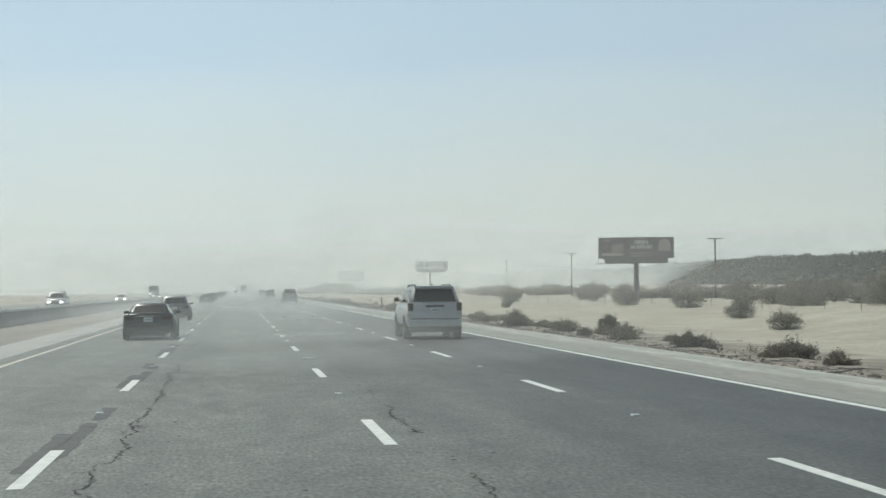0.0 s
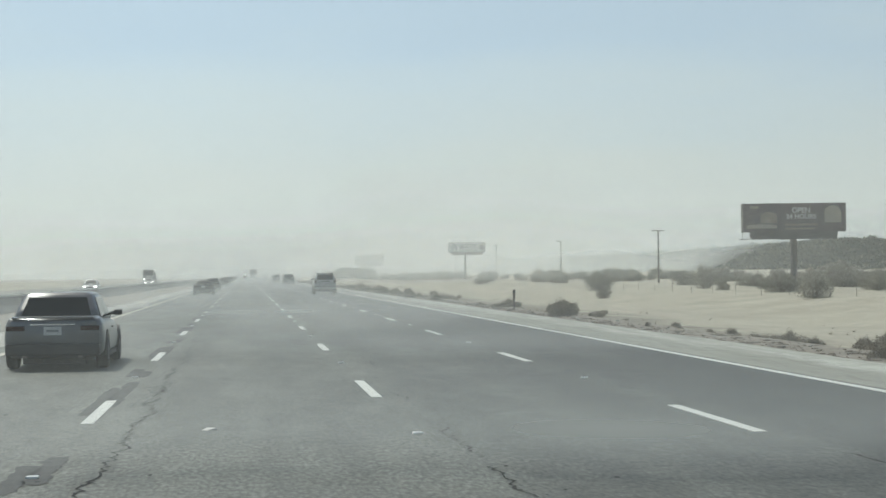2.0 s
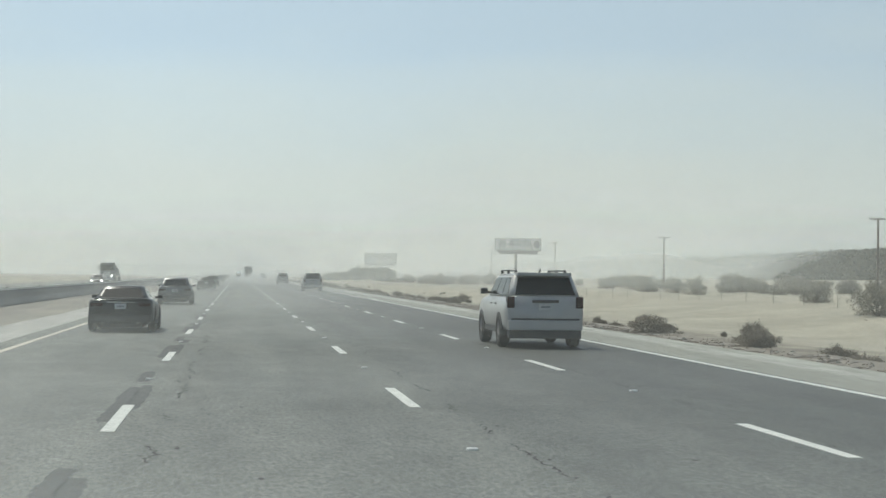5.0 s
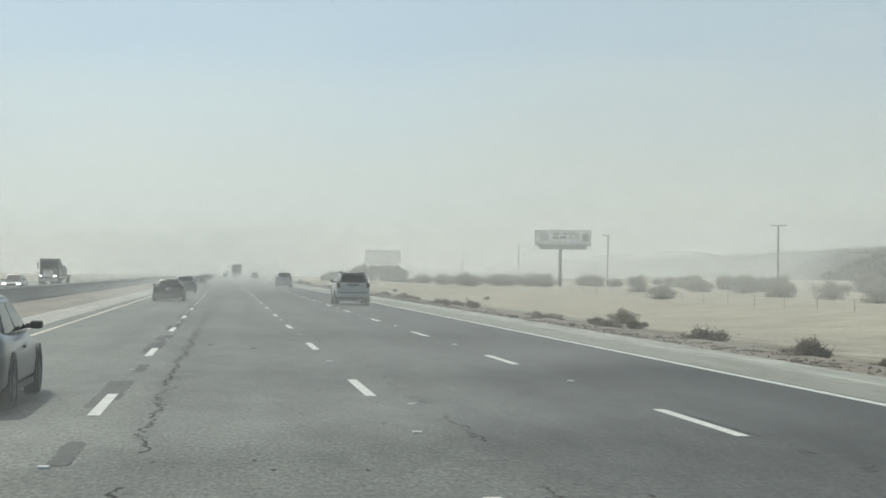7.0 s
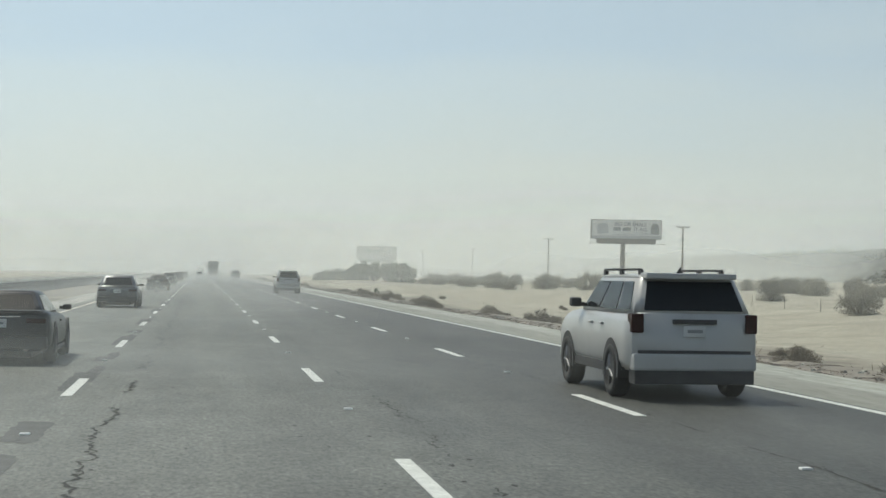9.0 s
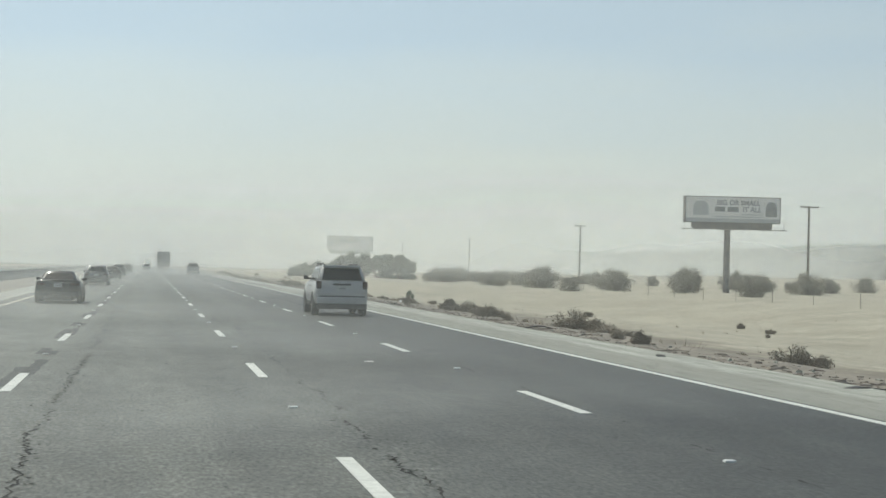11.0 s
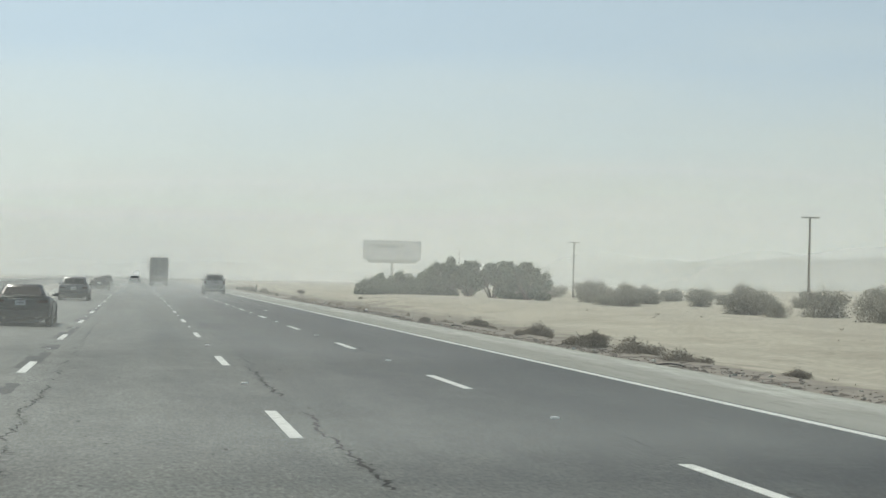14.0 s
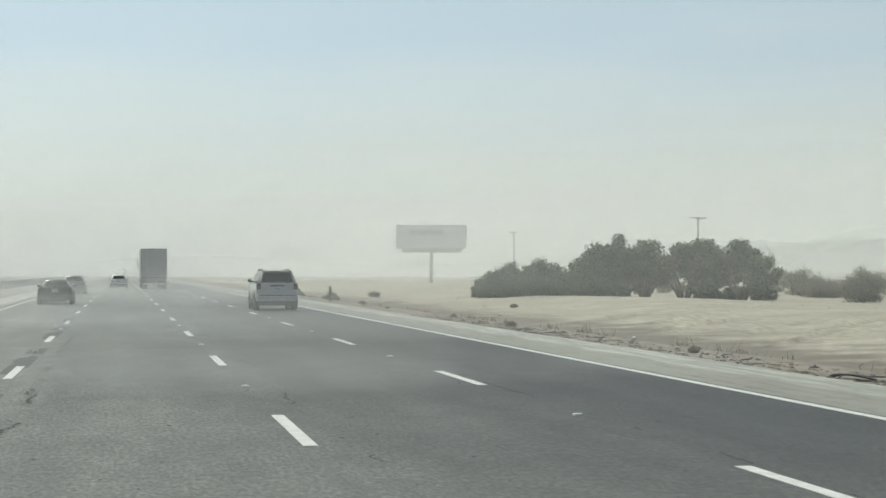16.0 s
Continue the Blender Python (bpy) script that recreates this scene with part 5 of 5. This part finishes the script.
hr = random.Random(3)
for k in range(31):
    dust_cloud(18.0 + 32.0 * k + hr.uniform(-5, 5), 430.0, 27.0, DUST_HAZE, "thin pale dust blowing across the road and desert", True, 0.0)
for k in range(44):
    dust_cloud(32.0 + 16.0 * k + hr.uniform(-3, 3), 36.0, 3.0, DUST_LOW, "pale dust creeping low over the lanes", True, 5.0)
for k in range(6):
    dust_cloud(1010.0 + 32.0 * k, 215.0, 31.7, DUST_WALL, "thick pale dust bank closing off the distance", False, 0.0)
for yy in (856.0, 888.0, 922.0, 960.0):
    bm = bmesh.new()
    rows_ = [[bm.verts.new((x, yy - 0.12 * (x - 275), z)) for x in (70, 100, 140, 190, 260, 340, 430, 520)] for z in (-0.5, 1.0, 3.0, 8.0, 15.0, 24.0, 36.0)]
    for a, b in zip(rows_, rows_[1:]):
        for i in range(7):
            bm.faces.new((a[i], a[i + 1], b[i + 1], b[i]))
    tagged(part("dust_cloud", bm, DUST_RIDGE), "pale dust hanging in front of the far ridge", "dust", kind="stuff")


# ---- paint, studs, patches and cracks on the road (parts of it) ----
def shared(name, mesh, parent, x, y, z, turn=0.0, s=1.0):
    o = new(name, mesh)
    o.parent = parent
    o.matrix_basis = pose(x, y, z, 0, 0, turn) @ Matrix.Diagonal((1, s, 1, 1))
    return o


def mesh_of(name, bm, mat):
    me = bpy.data.meshes.new(name)
    bm.to_mesh(me)
    bm.free()
    me.materials.append(mat)
    return me


dash_mesh = mesh_of("lane_dash", boxes((-0.075, 0.075, 0, DASH, -0.01, 0.006)), PAINT)
stud_mesh = mesh_of("road_stud", boxes((-0.055, 0.055, -0.05, 0.05, -0.01, 0.022), bevel=0.012), STUD)


def ragged_patch(seed):
    """A thin smear of tar with uneven edges and ends, one metre long."""
    rng = random.Random(seed)
    bm = bmesh.new()
    prev = None
    for i in range(19):
        t = i / 18
        w = 0.105 if 0 < i < 18 else 0.06
        cur = (bm.verts.new((-w + rng.uniform(-0.022, 0.03), t + rng.uniform(-0.02, 0.02), 0.0035)), bm.verts.new((w + rng.uniform(-0.03, 0.022), t + rng.uniform(-0.02, 0.02), 0.0035)))
        if prev:
            bm.faces.new((prev[0], prev[1], cur[1], cur[0]))
        prev = cur
    return mesh_of("dark_patch", bm, TAR)


patch_meshes = [ragged_patch(i) for i in range(6)]
pr = random.Random(5)
for lx, off in zip(LINE_X, LINE_OFF):
    for k in range(-3, 82):
        y = off + CYCLE * k
        shared("lane_dash", dash_mesh, road, lx, y, 0)
        if y < 640:
            shared("road_stud", stud_mesh, road, lx + pr.uniform(-0.03, 0.03), y - (CYCLE - DASH) / 2 + pr.uniform(-0.3, 0.3), 0)
            if lx < 0:
                for sx, near, far in ((-0.13, 0.35, 0.75), (0.05, 0.80, 0.60)):
                    shared("dark_patch", pr.choice(patch_meshes), road, lx + sx, y + DASH * near + pr.uniform(-0.5, 0.5), 0, 0, DASH * (0.65 + far) + pr.uniform(-0.8, 0.8))
                    if pr.random() < 0.8:
                        shared("dark_patch", pr.choice(patch_meshes), road, lx + sx + 0.03, y - 6.0 + pr.uniform(-0.9, 0.9), 0, 0, 2.0 + pr.uniform(-0.6, 0.9))
part("edge_line", strip(EDGE_X - 0.075, EDGE_X + 0.075, ROAD_FROM, ROAD_TO, -0.02, 0.006), PAINT, road, "solid white edge line")
part("yellow_line", strip(YELLOW_X - 0.075, YELLOW_X + 0.075, ROAD_FROM, ROAD_TO, -0.02, 0.006), YELLOW, road, "solid yellow edge line")


def crack(x, y0, y1, wander, width, seed, broken=0.0):
    """A jagged crack that runs along the road, with crumbled spots and side branches."""
    rng = random.Random(seed)
    bm = bmesh.new()
    y, px, prev, run = y0, x, None, 0.0

    def blade(a, b, w):
        bm.faces.new([bm.verts.new(p) for p in ((a[0] - w, a[1], 0.0042), (b[0], b[1], 0.0042), (a[0] + w, a[1] + w, 0.0042))])
    while y < y1:
        y += rng.uniform(0.03, 0.15)
        run = -run * 0.35 + rng.uniform(-1, 1) * wander * 0.20
        px += run + (x - px) * 0.12
        if rng.random() < broken:
            prev = None
            y += rng.uniform(0.3, 2.8)
            continue
        w = width * rng.choice((0.4, 0.7, 1.0, 1.0, 1.7))
        cur = (bm.verts.new((px - w, y, 0.0042)), bm.verts.new((px + w, y + rng.uniform(-0.02, 0.02), 0.0042)))
        if prev:
            bm.faces.new((prev[0], prev[1], cur[1], cur[0]))
        prev = cur
        if rng.random() < 0.07:
            blade((px, y), (px + rng.choice((-1, 1)) * rng.uniform(0.08, 0.35), y + rng.uniform(-0.2, 0.4)), width * 0.8)
        if rng.random() < 0.03:
            for _ in range(4):
                a = (px + rng.uniform(-0.12, 0.12), y + rng.uniform(-0.25, 0.25))
                blade(a, (a[0] + rng.uniform(-0.07, 0.07), a[1] + rng.uniform(0.03, 0.12)), rng.uniform(0.015, 0.04))
    if bm.verts:
        part("crack", bm, CRACK, road)


for i, y0 in enumerate(range(0, 620, 31)):
    crack(-1.15 + 0.14 * math.sin(y0), y0, y0 + 31, 0.30, 0.018 if 240 < y0 < 340 else 0.012, 100 + i, 0.008 if 240 < y0 < 340 else 0.018)
    crack(2.30 + 0.12 * math.sin(y0 * 1.3), y0, y0 + 31, 0.26, 0.020 if 430 < y0 < 500 else 0.012, 200 + i, 0.012 if 430 < y0 < 500 else 0.07)
    crack(5.60, y0, y0 + 31, 0.10, 0.013, 300 + i, 0.10)
    if i % 2:
        crack(0.9 + 0.5 * math.sin(y0), y0 + 3, y0 + 14, 0.5, 0.008, 400 + i, 0.25)
        crack(-3.2 + 0.5 * math.sin(y0), y0 + 5, y0 + 12, 0.5, 0.008, 500 + i, 0.25)


def build_pits():
    """Small chips and pits where the worn surface has crumbled."""
    rng = random.Random(19)
    vs, fs = [], []
    for k in range(5200):
        y = rng.uniform(8, 640)
        x = rng.choice((rng.gauss(-1.2, 0.5), rng.gauss(0.3, 0.9), rng.gauss(2.4, 0.35), rng.uniform(-5, 8.5)))
        if y < 350 and rng.random() < 0.45 or abs(x) > 8.6:
            continue
        r = rng.choice((0.008, 0.012, 0.012, 0.018, 0.03))
        n = len(vs)
        a0, long = rng.uniform(0, 6.28), rng.uniform(1.2, 4.0)
        for i in range(5):
            a, q = a0 + 6.283 * i / 5, r * rng.uniform(0.5, 1.3)
            vs.append((x + q * math.cos(a), y + q * long * math.sin(a), 0.0036))
        fs.append(tuple(range(n, n + 5)))
    me = bpy.data.meshes.new("road_pits")
    me.from_pydata(vs, [], fs)
    me.materials.append(CRACK)
    o = new("road_pits", me)
    o.parent = road
    tagged(o, "small dark chips and pits in the worn asphalt", kind="stuff")


build_pits()


def skid(x, y0, y1, bend, w):
    bm = bmesh.new()
    prev = None
    for k in range(25):
        t = k / 24
        yy, xx = y0 + (y1 - y0) * t, x + bend * math.sin(3.1 * t)
        cur = (bm.verts.new((xx - w, yy, 0.003)), bm.verts.new((xx + w, yy, 0.003)))
        if prev:
            bm.faces.new((prev[0], prev[1], cur[1], cur[0]))
        prev = cur
    part("skid_mark", bm, SKID, road, "dark rubber skid mark")


skid(6.72, 447.0, 506.0, 0.18, 0.13)
skid(7.25, 445.0, 500.0, 0.14, 0.13)
for k, (lx, ly) in enumerate(((-2.6, 163.5), (2.0, 39.0), (2.3, 262.5), (6.6, 580.5), (-0.4, 84.0), (4.1, 415.0), (-0.6, 281.0), (0.4, 279.0), (-0.2, 376.5), (0.1, 378.0), (-0.9, 372.0))):
    bm = bmesh.new()
    r = random.Random(k)
    ring_ = [(0.10 * r.uniform(0.5, 1.2) * math.cos(6.283 * i / 6), 0.13 * r.uniform(0.5, 1.2) * math.sin(6.283 * i / 6)) for i in range(6)]
    lo = [bm.verts.new((a, b, 0.003)) for a, b in ring_]
    hi = [bm.verts.new((a * 0.8, b * 0.8, 0.03 * r.uniform(0.4, 1))) for a, b in ring_]
    bm.faces.new(hi)
    for i in range(6):
        bm.faces.new((lo[i], lo[(i + 1) % 6], hi[(i + 1) % 6], hi[i]))
    dark = k > 5
    for v in bm.verts:
        v.co *= 0.55 if dark else 1.0
    ob = part("road_debris" if dark else "paper_scrap", bm, RUBBER if dark else LITTER, m=pose(lx, ly, 0, 0, 0, 40 * k))
    tagged(ob, "flat dark crumb of debris on the asphalt" if dark else "crumpled white paper scrap on the asphalt", "debris" if dark else "litter")


for k, (lx, ly) in enumerate(((13.6, 427.7), (12.9, 92.0), (13.9, 446.0), (13.1, 471.0), (14.2, 489.0), (12.8, 588.0), (13.3, 599.0), (13.0, 611.0), (13.4, 166.0), (13.7, 300.0))):
    bm = bmesh.new()
    r = random.Random(60 + k)
    vs_ = [bm.verts.new((r.uniform(0.6, 1.2) * 0.13 * math.cos(6.283 * i / 7), r.uniform(0.6, 1.2) * 0.10 * math.sin(6.283 * i / 7), 0.02 + 0.12 * r.random())) for i in range(7)]
    c_, d_ = bm.verts.new((0, 0, 0.16)), bm.verts.new((0, 0, 0.0))
    for i in range(7):
        bm.faces.new((vs_[i], vs_[(i + 1) % 7], c_))
        bm.faces.new((vs_[(i + 1) % 7], vs_[i], d_))
    ob = part("paper_scrap", bm, LITTER, m=pose(lx, ly, -0.075 if lx < 13.2 else ground_height(lx, ly), 0, 0, 50 * k))
    tagged(ob, "crumpled pale paper scrap caught in the dirt verge", "litter")


# ---- twigs and stones of the verge ----
def build_verge_litter():
    rng = random.Random(31)
    vs, fs = [], []
    for _ in range(7000):
        y, x = rng.uniform(5, 640), 11.7 + abs(rng.gauss(0, 0.85))
        z = -0.074 if x < 13.2 else ground_height(x, y)
        a, l, w, h = rng.gauss(1.57, 0.7), rng.choice((0.02, 0.03, 0.05, 0.08, 0.2, 0.4)), rng.uniform(0.006, 0.02), rng.uniform(0.01, 0.028)
        c, s_ = math.cos(a), math.sin(a)
        n = len(vs)
        for dz, k in ((-0.01, 1.0), (h, 0.6)):
            for du, dv in ((-l, -w), (l, -w), (l, w), (-l, w)):
                vs.append((x + (du * c - dv * s_) * k, y + (du * s_ + dv * c) * k, z + dz))
        fs += [(n + 4, n + 5, n + 6, n + 7)] + [(n + i, n + (i + 1) % 4, n + 4 + (i + 1) % 4, n + 4 + i) for i in range(4)]
    me = bpy.data.meshes.new("verge_litter")
    me.from_pydata(vs, [], fs)
    me.materials.append(TWIG)
    tagged(new("verge_litter", me), "dark twigs, stones and scraps strewn along the verge", "debris", kind="stuff")


build_verge_litter()


def build_rubble(name, label, count, mat, seed, size, flat):
    """Broken angular pieces lying about the verge."""
    rng = random.Random(seed)
    vs, fs = [], []
    for _ in range(count):
        y, x = rng.uniform(8, 640), 12.0 + abs(rng.gauss(0, 1.5))
        z = -0.074 if x < 13.2 else ground_height(x, y)
        a, l = rng.uniform(0, 3.14), size * rng.uniform(0.4, 1.5)
        w, h = l * rng.uniform(0.25, 0.7), l * flat * rng.uniform(0.5, 1.3)
        c, s_ = math.cos(a), math.sin(a)
        n = len(vs)
        for dz, k in ((-0.02, 1.0), (h, 0.65)):
            for du, dv in ((-l, -w), (l, -w), (l, w), (-l, w)):
                du, dv = du * k * rng.uniform(0.7, 1.2), dv * k * rng.uniform(0.7, 1.2)
                vs.append((x + du * c - dv * s_, y + du * s_ + dv * c, z + dz * rng.uniform(0.6, 1.2)))
        fs += [(n + 4, n + 5, n + 6, n + 7)] + [(n + i, n + (i + 1) % 4, n + 4 + (i + 1) % 4, n + 4 + i) for i in range(4)]
    me = bpy.data.meshes.new(name)
    me.from_pydata(vs, [], fs)
    me.materials.append(mat)
    tagged(new(name, me), label, "debris", kind="stuff")


build_rubble("dark_rubble", "dark shards and broken planks lying on the verge", 900, TWIG, 81, 0.12, 0.22)
build_rubble("pale_rubble", "pale stones and broken concrete bits on the verge", 700, CONCRETE, 82, 0.055, 0.6)
build_rubble("brown_clods", "brown clods of dirt heaped along the verge", 4500, DIRT, 83, 0.048, 0.45)


def build_verge_scrub():
    rng = random.Random(53)
    bm = bmesh.new()
    for _ in range(800):
        x, y = 13.3 + abs(rng.gauss(0, 1.3)), rng.uniform(12, 700)
        z = ground_height(x, y)
        r = rng.choice((0.10, 0.14, 0.18, 0.26, 0.34))
        for _ in range(34):
            a, l = rng.uniform(0, 6.283), r * rng.uniform(0.4, 1.3)
            p = Vector((x + rng.gauss(0, r * 0.5), y + rng.gauss(0, r * 0.5), z - 0.02))
            t = p + Vector((math.cos(a) * l * 0.8, math.sin(a) * l * 0.8, l * rng.uniform(0.3, 1.1)))
            w = Vector((-math.sin(a), math.cos(a), 0)) * r * 0.09
            bm.faces.new([bm.verts.new(q) for q in (p - w, p + w, t)])
    ob = part("verge_scrub", bm, LEAF_DRY)
    tagged(ob, "low dead weeds and scrub tangled along the verge", "weeds", kind="stuff")


build_verge_scrub()


def build_sand_tufts():
    rng = random.Random(52)
    bm = bmesh.new()
    for _ in range(900):
        x, y = rng.uniform(15, 48), rng.uniform(20, 720)
        z = ground_height(x, y)
        r = rng.choice((0.04, 0.05, 0.07, 0.1, 0.16))
        for _ in range(9):
            a, l = rng.uniform(0, 6.283), r * rng.uniform(0.5, 1.3)
            p = Vector((x + rng.uniform(-r, r) * 0.5, y + rng.uniform(-r, r) * 0.5, z - 0.02))
            t = p + Vector((math.cos(a) * l, math.sin(a) * l, l * rng.uniform(0.3, 1.0)))
            w = Vector((-math.sin(a), math.cos(a), 0)) * r * 0.16
            bm.faces.new([bm.verts.new(q) for q in (p - w, p + w, t)])
    ob = part("sand_tufts", bm, LEAF_DRY)
    tagged(ob, "tiny dry tufts and twigs dotted over the sand", "tufts", kind="stuff")


build_sand_tufts()


def build_sand_ruts():
    """Low wind-cut ridges and wheel ruts that slant up the sand bank."""
    rng = random.Random(8)
    bm = bmesh.new()
    for k in range(11):
        x0, y0 = rng.uniform(16.5, 20.0), 596.0 + 4.2 * k + rng.uniform(-1.5, 1.5)
        l, w, prev = rng.uniform(9, 15), rng.uniform(0.22, 0.5), None
        for i in range(15):
            t = i / 14
            x, y = x0 + l * 0.72 * t, y0 + l * 0.9 * t + 0.5 * math.sin(4 * t + k)
            z, h = ground_height(x, y), 0.02 + 0.16 * math.sin(math.pi * t) * rng.uniform(0.6, 1.1)
            cur = [bm.verts.new(p) for p in ((x - w, y + w * 0.7, z - 0.06), (x - w * 0.15, y + w * 0.1, z + h), (x + w, y - w * 0.7, z - 0.06))]
            if prev:
                for j in range(2):
                    bm.faces.new((prev[j], prev[j + 1], cur[j + 1], cur[j]))
            prev = cur
    ob = part("sand_ruts", bm, SAND, smooth=True)
    tagged(ob, "wind-cut ridges and wheel ruts in the sand bank", "sand", kind="stuff")


build_sand_ruts()


# ---- wire fence along the desert flat ----
def build_fence():
    ob = thing("wire_fence", 52.5, 0, 0, "thin wire fence with steel posts along the desert flat", "fence")
    mesh = mesh_of("post", boxes((-0.017, 0.017, -0.017, 0.017, -0.3, 1.15)), STEEL_DARK)
    ys = [88 + 9.0 * i for i in range(62)]
    for y in ys:
        shared("post", mesh, ob, 0, y, ground_height(52.5, y))
    for hgt in (0.45, 0.75, 1.05):
        bm = bmesh.new()
        for a, b in zip(ys, ys[1:]):
            tube(bm, (0.04, a, ground_height(52.5, a) + hgt), (0.04, b, ground_height(52.5, b) + hgt), 0.003, 0.003, 3, False)
        part("wire", bm, STEEL_DARK, ob)


build_fence()


# ---- roadside posts and litter ----
def delineator(x, y, label):
    ob = thing("delineator_post", x, y, -0.10, label, "post", "posts beside the shoulder")
    part("stem", boxes((-0.03, 0.03, -0.014, 0.014, 0, 0.62), bevel=0.004), STEEL_DARK, ob)
    part("plate", boxes((-0.07, 0.07, -0.02, 0.0, 0.50, 0.98), bevel=0.006), POLE_WOOD, ob, "dull tan marker plate")
    part("reflector", boxes((-0.045, 0.045, -0.026, -0.016, 0.80, 0.93)), PLASTIC, ob)


for px, py in ((12.95, 145.5), (12.3, 669.5)):
    delineator(px, py, "thin dark marker post standing in the dirt verge")


def tyre_scrap(x, y, turn, l, seed):
    rng = random.Random(seed)
    bm = bmesh.new()
    n = 7
    secs = []
    for i in range(n):
        t = i / (n - 1)
        w = 0.07 * (0.5 + math.sin(math.pi * t)) * rng.uniform(0.8, 1.2)
        z = 0.06 * math.sin(math.pi * t) * rng.uniform(0.6, 1.3)
        xx = (t - 0.5) * l
        secs.append([(xx, -w, z), (xx, w, z + 0.01), (xx, w, z + 0.035), (xx, -w, z + 0.03)])
    ob = part("tyre_scrap", loft(bm, secs), RUBBER)
    ob.matrix_basis = pose(x, y, -0.078, 0, 0, turn)
    tagged(ob, "curled black scrap of tyre tread on the verge", "tyre scrap", "tyre scraps on the verge")


sr = random.Random(9)
for i, (sx, sy) in enumerate(((10.9, 418.7), (11.4, 409.5), (12.3, 436.0), (12.1, 466.0), (12.2, 487.0), (12.4, 507.0), (12.0, 531.0), (12.6, 560.0), (12.3, 574.0), (12.5, 586.0), (12.2, 596.0), (12.1, 24.0),
                              (12.4, 173.0), (12.2, 189.0), (12.3, 300.0), (12.2, 312.0))):
    tyre_scrap(sx, sy, sr.uniform(0, 180), sr.uniform(0.5, 1.3), 700 + i)
